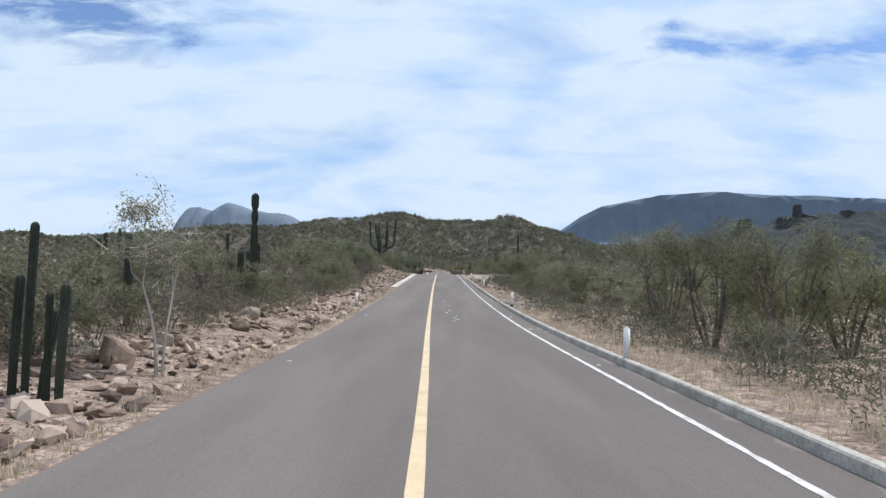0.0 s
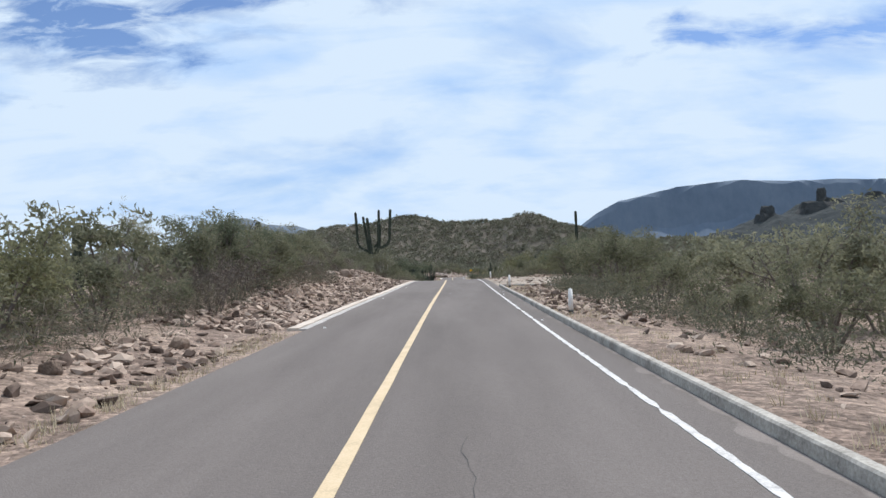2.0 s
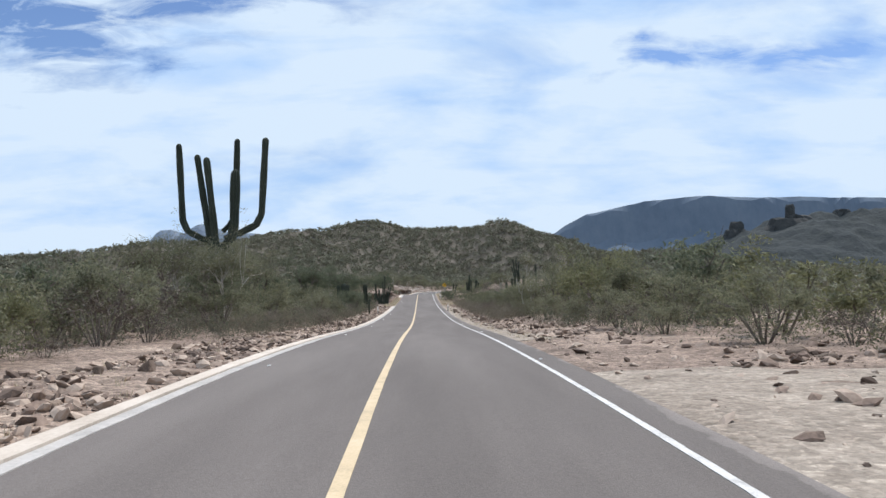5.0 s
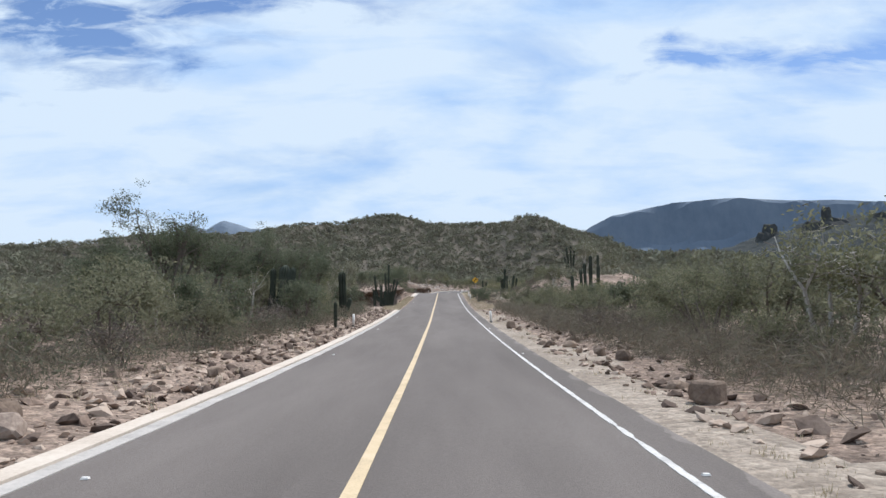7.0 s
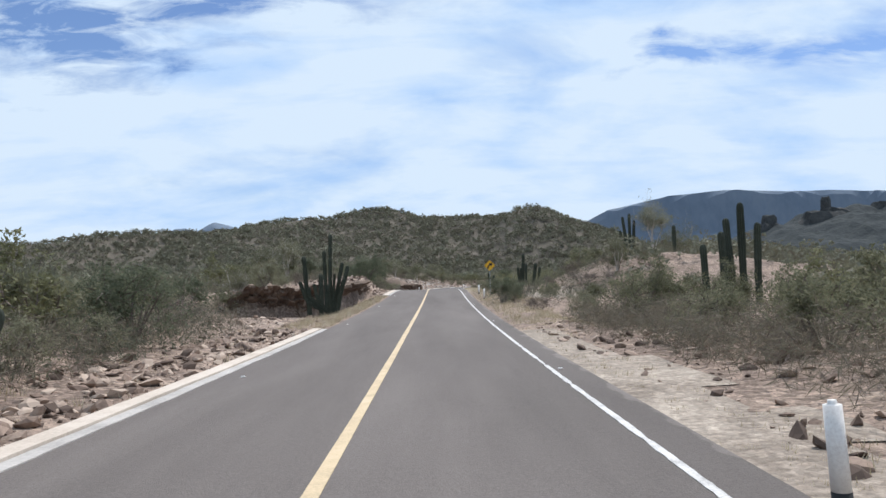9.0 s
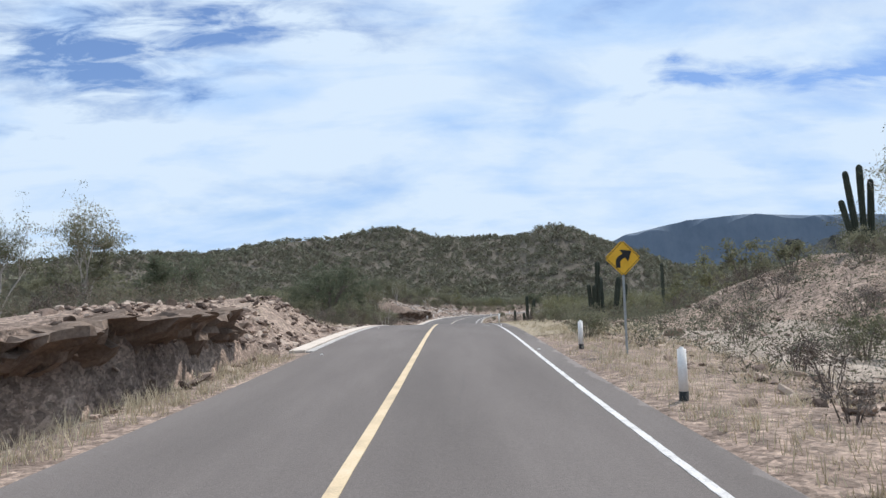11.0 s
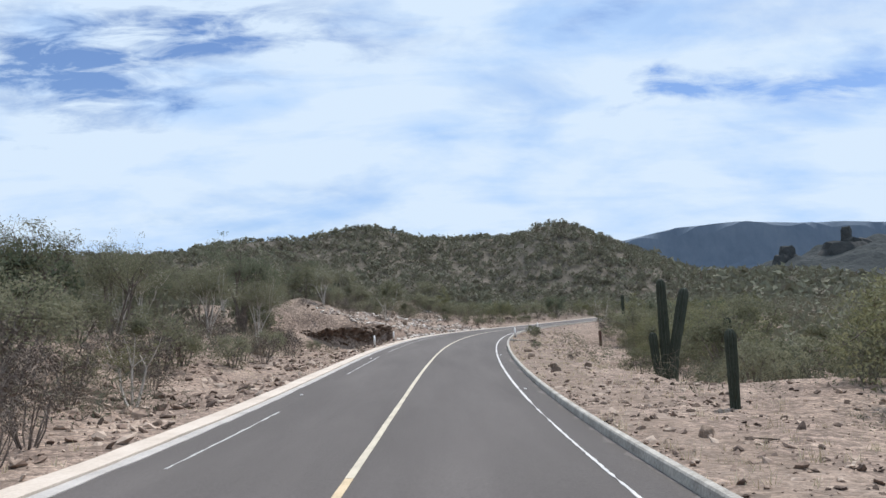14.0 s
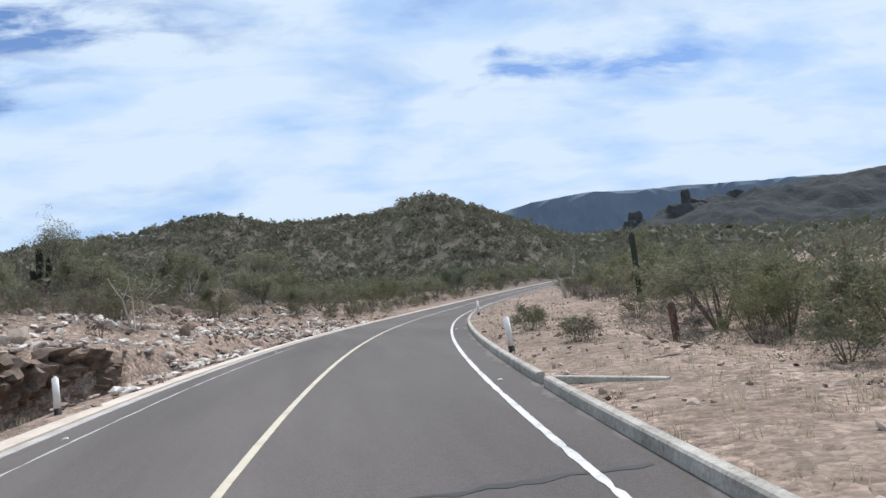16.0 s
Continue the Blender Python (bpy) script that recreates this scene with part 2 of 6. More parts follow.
def wheel_tracks(m):
    """Lanes polished lighter by wheels, darker where oil drips and along the middle, torn by noise."""
    nd, ln = m.node_tree.nodes, m.node_tree.links
    bsdf = nd["Principled BSDF"]
    base = bsdf.inputs["Base Color"].links[0].from_socket
    across = nd.new("ShaderNodeAttribute")
    across.attribute_name = "across"
    coords = next(n for n in nd if n.bl_idname == "ShaderNodeTexCoord")
    drift = nd.new("ShaderNodeTexNoise")
    drift.inputs["Scale"].default_value, drift.inputs["Detail"].default_value = 0.9, 7
    ln.new(coords.outputs["Object"], drift.inputs["Vector"])
    shifted = nd.new("ShaderNodeMath")
    shifted.operation = "MULTIPLY_ADD"
    shifted.inputs[1].default_value = 0.9
    ln.new(drift.outputs[0], shifted.inputs[0])
    ln.new(across.outputs["Fac"], shifted.inputs[2])
    scaled = nd.new("ShaderNodeMapRange")
    scaled.inputs["From Min"].default_value, scaled.inputs["From Max"].default_value = -3.55, 4.45
    ln.new(shifted.outputs[0], scaled.inputs[0])
    bands = nd.new("ShaderNodeValToRGB")
    el = bands.color_ramp.elements
    steps = ((-3.6, 1.12), (-2.9, 1.06), (-2.2, 0.95), (-1.5, 1.05), (-0.8, 0.93), (-0.1, 0.9), (0.6, 0.97), (1.25, 1.07), (1.85, 0.94), (2.4, 1.08), (3.1, 0.92), (3.5, 1.02))
    for k, (off, v) in enumerate(steps):
        e = el[0] if k == 0 else el[1] if k == len(steps) - 1 else el.new((off + 4) / 8)
        e.position = (off + 4) / 8
        e.color = (v * 0.5, v * 0.5, v * 0.5, 1)
    ln.new(scaled.outputs[0], bands.inputs[0])
    tint = nd.new("ShaderNodeMix")
    tint.data_type, tint.blend_type = "RGBA", "MULTIPLY"
    tint.inputs["Factor"].default_value = 1.0
    ln.new(base, tint.inputs["A"])
    ln.new(bands.outputs[0], tint.inputs["B"])
    twice = nd.new("ShaderNodeVectorMath")
    twice.operation = "SCALE"
    twice.inputs["Scale"].default_value = 2.0
    ln.new(tint.outputs["Result"], twice.inputs[0])
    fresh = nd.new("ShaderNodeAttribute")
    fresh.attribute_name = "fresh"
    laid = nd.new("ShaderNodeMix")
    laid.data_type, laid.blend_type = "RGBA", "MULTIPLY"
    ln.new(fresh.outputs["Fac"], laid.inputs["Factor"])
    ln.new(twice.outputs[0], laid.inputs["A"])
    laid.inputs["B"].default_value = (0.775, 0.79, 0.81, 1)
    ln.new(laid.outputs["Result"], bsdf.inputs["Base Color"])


wheel_tracks(M_ASPHALT)
M_YELLOW = material("yellow_paint", [(0.34, 0.27, 0.19), (0.57, 0.44, 0.28), (0.64, 0.52, 0.37)], 2.0, 40, 0.7, 0.2, 80, relief=0.004)
M_YELLOWPALE = material("faded_yellow_paint", [(0.34, 0.3, 0.24), (0.52, 0.46, 0.36), (0.6, 0.54, 0.44)], 2.0, 40, 0.7, 0.2, 80, relief=0.004)
M_WHITE = material("white_paint", [(0.24, 0.23, 0.22), (0.56, 0.54, 0.52), (0.68, 0.66, 0.64)], 3.5, 40, 0.7, 0.2, 80, relief=0.004)
M_CONCRETE = material("concrete", [(0.15, 0.135, 0.118), (0.37, 0.343, 0.306), (0.62, 0.575, 0.515)], 1.7, 25, 0.9, 0.5, 40, relief=0.01)
M_STRIP = material("pale_concrete", [(0.4, 0.33, 0.27), (0.55, 0.47, 0.4), (0.64, 0.57, 0.5)], 0.9, 20, 0.9, 0.4, 30, relief=0.01)
M_MORTAR = material("grey_mortar", [(0.26, 0.24, 0.225), (0.42, 0.39, 0.365), (0.54, 0.5, 0.47)], 1.6, 20, 0.9, 0.4, 30, relief=0.01)
M_GROUND = material("desert_ground", [(0.098, 0.07, 0.056), (0.185, 0.135, 0.108), (0.285, 0.214, 0.17), (0.42, 0.335, 0.265)], 0.5, 7.0, 0.97, 1.0, 8.0, relief=0.07)


def gravelly(m, strength=0.75):
    """Strews the ground with stones of mixed tone, and darkens it to stony brown soil on the hills."""
    nt = m.node_tree
    nd, ln = nt.nodes, nt.links
    bsdf = nd["Principled BSDF"]
    base = bsdf.inputs["Base Color"].links[0].from_socket
    geo = nd.new("ShaderNodeNewGeometry")
    value = None
    for k, (scale, low, high) in enumerate(((7.0, 0.55, 1.5), (22.0, 0.6, 1.45))):
        vo = nd.new("ShaderNodeTexVoronoi")
        vo.inputs["Scale"].default_value = scale
        ln.new(geo.outputs["Position"], vo.inputs["Vector"])
        sp = nd.new("ShaderNodeSeparateColor")
        ln.new(vo.outputs["Color"], sp.inputs[0])
        mr = nd.new("ShaderNodeMapRange")
        mr.inputs["To Min"].default_value, mr.inputs["To Max"].default_value = low, high
        ln.new(sp.outputs[0], mr.inputs[0])
        if value is None:
            value, dist = mr.outputs[0], vo.outputs["Distance"]
        else:
            mu = nd.new("ShaderNodeMath")
            mu.operation = "MULTIPLY"
            ln.new(value, mu.inputs[0])
            ln.new(mr.outputs[0], mu.inputs[1])
            value = mu.outputs[0]
    tint = nd.new("ShaderNodeMix")
    tint.data_type, tint.blend_type = "RGBA", "MULTIPLY"
    tint.inputs["Factor"].default_value = strength
    ln.new(base, tint.inputs["A"])
    grey = nd.new("ShaderNodeCombineColor")
    for j in range(3):
        ln.new(value, grey.inputs[j])
    ln.new(grey.outputs[0], tint.inputs["B"])
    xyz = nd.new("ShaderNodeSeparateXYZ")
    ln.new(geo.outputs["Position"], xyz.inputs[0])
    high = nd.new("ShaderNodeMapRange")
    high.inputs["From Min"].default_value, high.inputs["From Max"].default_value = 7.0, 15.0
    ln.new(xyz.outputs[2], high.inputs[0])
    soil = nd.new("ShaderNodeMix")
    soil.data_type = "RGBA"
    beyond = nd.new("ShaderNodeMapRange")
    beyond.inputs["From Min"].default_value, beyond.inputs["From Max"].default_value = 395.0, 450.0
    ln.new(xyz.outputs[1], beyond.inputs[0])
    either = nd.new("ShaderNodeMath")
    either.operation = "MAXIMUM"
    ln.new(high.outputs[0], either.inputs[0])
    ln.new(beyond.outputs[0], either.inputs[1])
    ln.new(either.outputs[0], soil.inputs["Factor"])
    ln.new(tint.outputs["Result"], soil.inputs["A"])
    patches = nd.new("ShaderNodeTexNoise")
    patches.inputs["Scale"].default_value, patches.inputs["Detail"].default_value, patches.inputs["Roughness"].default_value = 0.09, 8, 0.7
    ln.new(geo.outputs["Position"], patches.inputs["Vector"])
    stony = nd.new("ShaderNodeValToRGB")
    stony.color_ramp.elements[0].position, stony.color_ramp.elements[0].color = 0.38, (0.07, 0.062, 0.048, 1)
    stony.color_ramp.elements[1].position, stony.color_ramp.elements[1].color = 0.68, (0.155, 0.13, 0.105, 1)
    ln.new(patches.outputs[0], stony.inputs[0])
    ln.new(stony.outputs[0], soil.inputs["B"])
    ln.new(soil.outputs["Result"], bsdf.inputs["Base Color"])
    bump = nd.new("ShaderNodeBump")
    bump.inputs["Strength"].default_value, bump.inputs["Distance"].default_value = 0.7, 0.05
    bump.invert = True
    ln.new(dist, bump.inputs["Height"])
    ln.new(bsdf.inputs["Normal"].links[0].from_socket, bump.inputs["Normal"])
    ln.new(bump.outputs[0], bsdf.inputs["Normal"])


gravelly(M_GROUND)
M_ROCK = material("rock", [(0.129, 0.093, 0.073), (0.239, 0.176, 0.135), (0.382, 0.288, 0.222)], 1.6, 14, 0.92, 0.7, 9, random_tint=0.35, relief=0.04)
M_RUBBLE = material("rubble", [(0.109, 0.078, 0.063), (0.228, 0.163, 0.129), (0.329, 0.245, 0.194), (0.456, 0.357, 0.289)], 1.2, 9, 0.95, 0.5, 12, island_tint=0.65, relief=0.02)
M_CACTUS = material("cactus_skin", [(0.026, 0.03, 0.022), (0.045, 0.053, 0.038), (0.08, 0.088, 0.066)], 1.1, 16, 0.75, 0.5, 30, random_tint=0.15, relief=0.02)


def pale_ribs(m):
    """Dusty pale spines along the ridges."""
    nd, ln = m.node_tree.nodes, m.node_tree.links
    bsdf = nd["Principled BSDF"]
    base = bsdf.inputs["Base Color"].links[0].from_socket
    geo = nd.new("ShaderNodeNewGeometry")
    edge = nd.new("ShaderNodeMapRange")
    edge.inputs["From Min"].default_value, edge.inputs["From Max"].default_value = 0.53, 0.66
    edge.inputs["To Max"].default_value = 0.75
    ln.new(geo.outputs["Pointiness"], edge.inputs[0])
    mix = nd.new("ShaderNodeMix")
    mix.data_type = "RGBA"
    ln.new(edge.outputs[0], mix.inputs["Factor"])
    ln.new(base, mix.inputs["A"])
    mix.inputs["B"].default_value = (0.22, 0.215, 0.18, 1)
    ln.new(mix.outputs["Result"], bsdf.inputs["Base Color"])


pale_ribs(M_CACTUS)
M_PALERUBBLE = material("pale_rubble", [(0.22, 0.175, 0.15), (0.4, 0.34, 0.3), (0.56, 0.5, 0.45), (0.66, 0.61, 0.56)], 1.2, 9, 0.95, 0.5, 12, island_tint=0.6, relief=0.02)
M_PALEROCK = material("pale_rock", [(0.240, 0.182, 0.149), (0.400, 0.322, 0.266), (0.560, 0.470, 0.396)], 1.6, 14, 0.92, 0.7, 9, random_tint=0.3, relief=0.04)
M_BARK = material("bark", [(0.07, 0.055, 0.045), (0.13, 0.105, 0.09), (0.2, 0.17, 0.15)], 3.0, 30, 0.95, 0.6, 30, stretch=(1, 1, 0.2))
M_PALEBARK = material("pale_bark", [(0.25, 0.22, 0.19), (0.42, 0.38, 0.34), (0.55, 0.51, 0.46)], 3.0, 30, 0.9, 0.4, 30, stretch=(1, 1, 0.2))
M_LEAF = material("grey_green_leaves", [(0.108, 0.109, 0.065), (0.176, 0.176, 0.111), (0.250, 0.244, 0.167)], 1.5, 5, 0.8, 0, island_tint=0.3, random_tint=0.3, translucent=0.5)
M_LEAFDARK = material("deep_green_leaves", [(0.074, 0.088, 0.054), (0.122, 0.136, 0.088), (0.175, 0.186, 0.125)], 1.5, 5, 0.75, 0, island_tint=0.3, random_tint=0.2, translucent=0.5)
M_LEAFYELLOW = material("yellow_green_leaves", [(0.122, 0.12, 0.06), (0.176, 0.174, 0.092), (0.25, 0.243, 0.138)], 1.5, 5, 0.8, 0, island_tint=0.3, random_tint=0.2, translucent=0.35)
M_TWIG = material("dry_twigs", [(0.104, 0.082, 0.066), (0.168, 0.134, 0.110), (0.240, 0.196, 0.160)], 2, 8, 0.9, 0, island_tint=0.4, random_tint=0.3)
M_DRYSCRUB = material("dry_scrub", [(0.117, 0.095, 0.074), (0.172, 0.143, 0.113), (0.158, 0.149, 0.106), (0.233, 0.199, 0.158)], 0.5, 1.4, 0.9, 0, island_tint=0.4, translucent=0.35)
M_LOWGREEN = material("low_green_scrub", [(0.079, 0.077, 0.054), (0.109, 0.113, 0.077), (0.136, 0.137, 0.097), (0.172, 0.166, 0.122)], 0.5, 1.4, 0.9, 0, island_tint=0.35, translucent=0.4)
M_SCRUB = material("far_scrub", [(0.15, 0.125, 0.1), (0.155, 0.145, 0.105), (0.17, 0.172, 0.12), (0.25, 0.24, 0.175)], 0.1, 0.6, 0.9, 0, island_tint=0.25, translucent=0.2)
M_SAND = material("pale_sand", [(0.14, 0.112, 0.09), (0.24, 0.195, 0.158), (0.34, 0.285, 0.235), (0.47, 0.4, 0.33)], 0.42, 8, 0.97, 0.7, 20, relief=0.03)
M_SANDPINK = material("pinkish_sand", [(0.133, 0.096, 0.073), (0.218, 0.162, 0.127), (0.312, 0.243, 0.197)], 1.0, 9, 0.97, 0.7, 20, relief=0.03)
M_STRAW = material("straw_coloured_sand", [(0.180, 0.142, 0.097), (0.279, 0.227, 0.160), (0.378, 0.317, 0.234)], 1.0, 9, 0.97, 0.7, 20, relief=0.03)
M_SPOT = material("old_paint", [(0.3, 0.29, 0.28), (0.42, 0.41, 0.39), (0.55, 0.54, 0.52)], 6, 30, 0.8, 0.2)
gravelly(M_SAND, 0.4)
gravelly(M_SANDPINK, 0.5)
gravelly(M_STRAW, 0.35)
M_GRASS = material("dry_grass", [(0.3, 0.245, 0.16), (0.44, 0.37, 0.255), (0.56, 0.485, 0.36)], 0.6, 5, 0.9, 0, island_tint=0.4, translucent=0.3)
# the blue of distant haze is painted into this base colour
M_MESA_HAZE = material("mesa_rock_painted_haze", [(0.11, 0.145, 0.195), (0.145, 0.18, 0.23), (0.18, 0.215, 0.255)], 0.006, 0.03, 1.0, 0.2, 0.02, stretch=(1, 0.3, 0.6), relief=8)
M_TOWER = material("tower_rock", [(0.035, 0.038, 0.04), (0.055, 0.056, 0.055), (0.08, 0.075, 0.07)], 0.04, 0.2, 1.0, 0.5, 0.15, relief=4)
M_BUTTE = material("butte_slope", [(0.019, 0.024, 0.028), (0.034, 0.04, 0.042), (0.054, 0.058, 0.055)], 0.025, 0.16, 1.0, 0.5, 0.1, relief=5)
M_POST = material("post_paint", [(0.55, 0.5, 0.47), (0.74, 0.71, 0.68), (0.82, 0.8, 0.77)], 4, 40, 0.6, 0.2, 40, relief=0.004)
M_BLACK = material("black_paint", [(0.015, 0.015, 0.015), (0.03, 0.03, 0.03)], 6, 50, 0.6, 0.1)
M_SIGN = material("sign_yellow", [(0.6, 0.32, 0.02), (0.72, 0.4, 0.03), (0.76, 0.44, 0.05)], 3, 30, 0.45, 0.05)
M_STEEL = material("galvanised_steel", [(0.2, 0.21, 0.21), (0.32, 0.33, 0.33), (0.4, 0.41, 0.41)], 4, 40, 0.45, 0.1, metal=0.6)
M_CHAR = material("charred_wood", [(0.05, 0.03, 0.025), (0.1, 0.06, 0.045), (0.16, 0.1, 0.08)], 5, 30, 0.95, 0.7, 25, stretch=(1, 1, 0.2))
M_TAR = material("tar_seal", [(0.03, 0.029, 0.029), (0.045, 0.043, 0.042)], 3, 20, 0.6, 0.1)


# ---- helpers ----
def part(name, bm, mat, parent=None, label=""):
    """One mesh object from a bmesh or a (vertices, faces) pair, under a thing or part."""
    me = bpy.data.meshes.new(name)
    if isinstance(bm, tuple):
        me.from_pydata(bm[0], [], bm[1])
        me.update()
    else:
        bm.to_mesh(me)
        bm.free()
    me.materials.append(mat)
    ob = new(name, me)
    if parent is not None:
        ob.parent = parent
    return tagged(ob, label=label)


def smooth(ob):
    ob.data.polygons.foreach_set("use_smooth", [True] * len(ob.data.polygons))
    return ob


def step(x, a, b):
    t = np.clip((np.asarray(x, float) - a) / (b - a), 0, 1)
    return t * t * (3 - 2 * t)


LATTICE = np.random.RandomState(7).rand(512, 512)


def vnoise(x, y):
    """Value noise from 0 to 1 over arrays."""
    x, y = np.asarray(x, float), np.asarray(y, float)
    ix, iy = np.floor(x).astype(int), np.floor(y).astype(int)
    fx, fy = x - ix, y - iy
    fx, fy = fx * fx * (3 - 2 * fx), fy * fy * (3 - 2 * fy)
    g = lambda i, j: LATTICE[i % 512, j % 512]
    return (g(ix, iy) * (1 - fx) + g(ix + 1, iy) * fx) * (1 - fy) + (g(ix, iy + 1) * (1 - fx) + g(ix + 1, iy + 1) * fx) * fy


def fractal(x, y, n=4):
    total, amp = 0, 0.5
    for k in range(n):
        total = total + amp * (vnoise(x * 2 ** k + 17.3 * k, y * 2 ** k + 5.1 * k) - 0.5)
        amp *= 0.5
    return total


# ---- the road's line ----
RS = np.arange(-15.0, 450.0, 1.0)
KNOTS = -15.0 + 15.0 * np.arange(32)
BOX = np.ones(9) / 9
RH = np.convolve(np.pad(np.radians(np.interp(RS, KNOTS, HEADING)), 4, "edge"), BOX, "valid")
RG = np.convolve(np.pad(np.interp(RS, KNOTS, GRADE), 4, "edge"), BOX, "valid")


def summed(v):
    c = np.concatenate([[0], np.cumsum((v[1:] + v[:-1]) / 2)])
    return c - c[15]


RX, RY, RZ = summed(-np.sin(RH)), summed(np.cos(RH)), summed(RG)
# straight on behind the start
BACK = np.arange(-70.0, -15.0, 1.0)
RS = np.concatenate([BACK, RS])
RX = np.concatenate([np.full(55, RX[0]), RX])
RY = np.concatenate([RY[0] + (BACK + 15), RY])
RZ = np.concatenate([np.full(55, RZ[0]), RZ])
RH = np.concatenate([np.zeros(55), RH])


def on_road(s, off=0.0, up=0.0):
    """The world place at s metres along the road and off metres to its right."""
    h = np.interp(s, RS, RH)
    return Vector((float(np.interp(s, RS, RX) + off * np.cos(h)), float(np.interp(s, RS, RY) + off * np.sin(h)), float(np.interp(s, RS, RZ) + up)))


def on_road_many(s, off):
    h = np.interp(s, RS, RH)
    return np.interp(s, RS, RX) + off * np.cos(h), np.interp(s, RS, RY) + off * np.sin(h)


def road_coords(x, y):
    """Metres along the road and to its right of places on the plan."""
    x, y = np.asarray(x, float), np.asarray(y, float)
    s0 = np.interp(y, RY, RS) + np.maximum(y - RY[-1], 0) + np.minimum(y - RY[0], 0)
    u = x - np.interp(y, RY, RX)
    h = np.interp(s0, RS, RH)
    s = s0 - u * np.sin(h)
    s1 = np.clip(s, RS[0], RS[-1])
    h = np.interp(s1, RS, RH)
    px, py = np.interp(s1, RS, RX), np.interp(s1, RS, RY)
    return s, (x - px) * np.cos(h) + (y - py) * np.sin(h)


def left_edge(s):
    return np.interp(s, [-70, 60, 240, 287, 333, 450], [-2.86, -2.86, -2.88, -3.15, -3.7, -3.8])


RIGHT_EDGE = 3.53

# where the two hollows end against the rock: metres from the centre line, metres along
CUT_1 = ((4.5, 4.9, 5.7, 7.2, 9.5, 12.5), (239.0, 235.9, 232.4, 230.3, 229.2, 228.1))
CUT_2 = ((5.8, 6.3, 7.2, 9.0, 11.6, 14.0), (340.0, 338.9, 336.4, 334.2, 332.9, 331.9))

# banks and hollows beside the road: side, from s, to s, starts at, full at, ends at, height, softness along s
BANKS = [
    (-1, -60, 56, 3.4, 6.5, 60, 0.35, 8), (-1, 60, 112, 3.7, 8.0, 30, 1.1, 12), (-1, 130, 210, 4.0, 9, 40, 0.35, 10),
    (-1, CUT_1, 252, 4.0, 6.2, 24, 1.2, (0.4, 6)), (-1, 215, CUT_1, 3.9, 4.6, 16, -1.5, (1.5, 0.4)), (-1, 266, 330, 5.0, 14, 60, 1.5, 8),
    (-1, CUT_2, 374, 4.8, 16, 50, 2.9, (5, 8)), (-1, CUT_2, 350, 5.4, 6.6, 20, 0.7, (0.4, 10)), (-1, 316, CUT_2, 5.2, 6.8, 16, -1.0, (3, 0.4)), (-1, 372, 450, 5, 14, 60, 1.4, 10),
    (1, -60, 80, 4.2, 8, 60, -0.3, 8), (1, 130, 204, 4.5, 10, 60, 0.35, 10), (1, 205, 222, 5.2, 7.5, 12, -0.5, 4),
    (1, 234, 262, 10.5, 19, 50, 2.7, 8), (1, 274, 294, 6.2, 11, 80, -0.45, 6), (1, 303, 350, 6.2, 10, 80, -1.4, 6), (1, 345, 450, 7, 16, 80, -0.5, 15),
]


# the hill beyond the bend: summits (x, y, height) and the ridges between them, with their half widths
SUMMITS = {"knob": (72, 657, 52), "saddle": (50, 703, 49), "crest": (-30, 698, 57), "shoulder": (-135, 646, 41), "west": (-225, 537, 26), "low": (-256, 184, 3), "end": (-420, -202, 6), "east": (170, 780, 35), "far": (421, 1000, 21)}
RIDGES = (("knob", "east", 60), ("knob", "saddle", 60), ("saddle", "crest", 87), ("crest", "shoulder", 89), ("shoulder", "west", 45), ("west", "low", 64), ("low", "end", 118), ("east", "far", 157))


def ridge(x, y, ax, ay, bx, by, ha, hb, w):
    """A ridge between two summits."""
    dx, dy = bx - ax, by - ay
    t = np.clip(((x - ax) * dx + (y - ay) * dy) / (dx * dx + dy * dy), 0, 1)
    d2 = (x - ax - t * dx) ** 2 + (y - ay - t * dy) ** 2
    return (ha + (hb - ha) * t) * np.exp(-(d2 / w ** 2) ** 0.8)


def ground_z(x, y):
    x, y = np.asarray(x, float), np.asarray(y, float)
    s, off = road_coords(x, y)
    z = np.interp(s, RS, RZ)
    a = np.abs(off)
    for side, s0, s1, o0, o1, o2, h, soft in BANKS:
        s0, s1 = (np.interp(a, *v) if isinstance(v, tuple) else v for v in (s0, s1))
        sa, sb = soft if isinstance(soft, tuple) else (soft, soft)
        w = step(s, s0 - sa, s0 + sa) * (1 - step(s, s1 - sb, s1 + sb)) * step(off * side, o0, o1) * (1 - step(off * side, o1 + 1, o2))
        z = z + h * w * (0.8 + 0.5 * vnoise(s * 0.23, off * 0.3))
    rough = step(a, 3.9, 9)
    z = z + rough * (fractal(x * 0.16, y * 0.16, 5) * 0.55) + step(a, 3.6, 5) * fractal(x * 0.9, y * 0.9, 3) * 0.16
    far = step(a, 25, 130)
    z = z + far * fractal(x * 0.012, y * 0.012, 4) * 9 * step(np.hypot(x, y - 200), 60, 400)
    away = step(a, 18, 70) + step(s, 430, 520)
    away = np.clip(away, 0, 1)
    hills = np.maximum.reduce([ridge(x, y, *SUMMITS[a][:2], *SUMMITS[b][:2], SUMMITS[a][2], SUMMITS[b][2], w) for a, b, w in RIDGES])
    hills = hills * (1 + 0.35 * fractal(x * 0.02, y * 0.02, 4))
    z = z + away * hills
    # under the roadway the ground lies lower
    flush = (off > left_edge(s) - 0.9) & (off < RIGHT_EDGE + 0.3) & (s < 448)
    under = (off > left_edge(s) + 0.05) & (off < RIGHT_EDGE - 0.05) & flush
    return np.where(flush, np.interp(s, RS, RZ) - np.where(under, 0.12, 0.035), z)


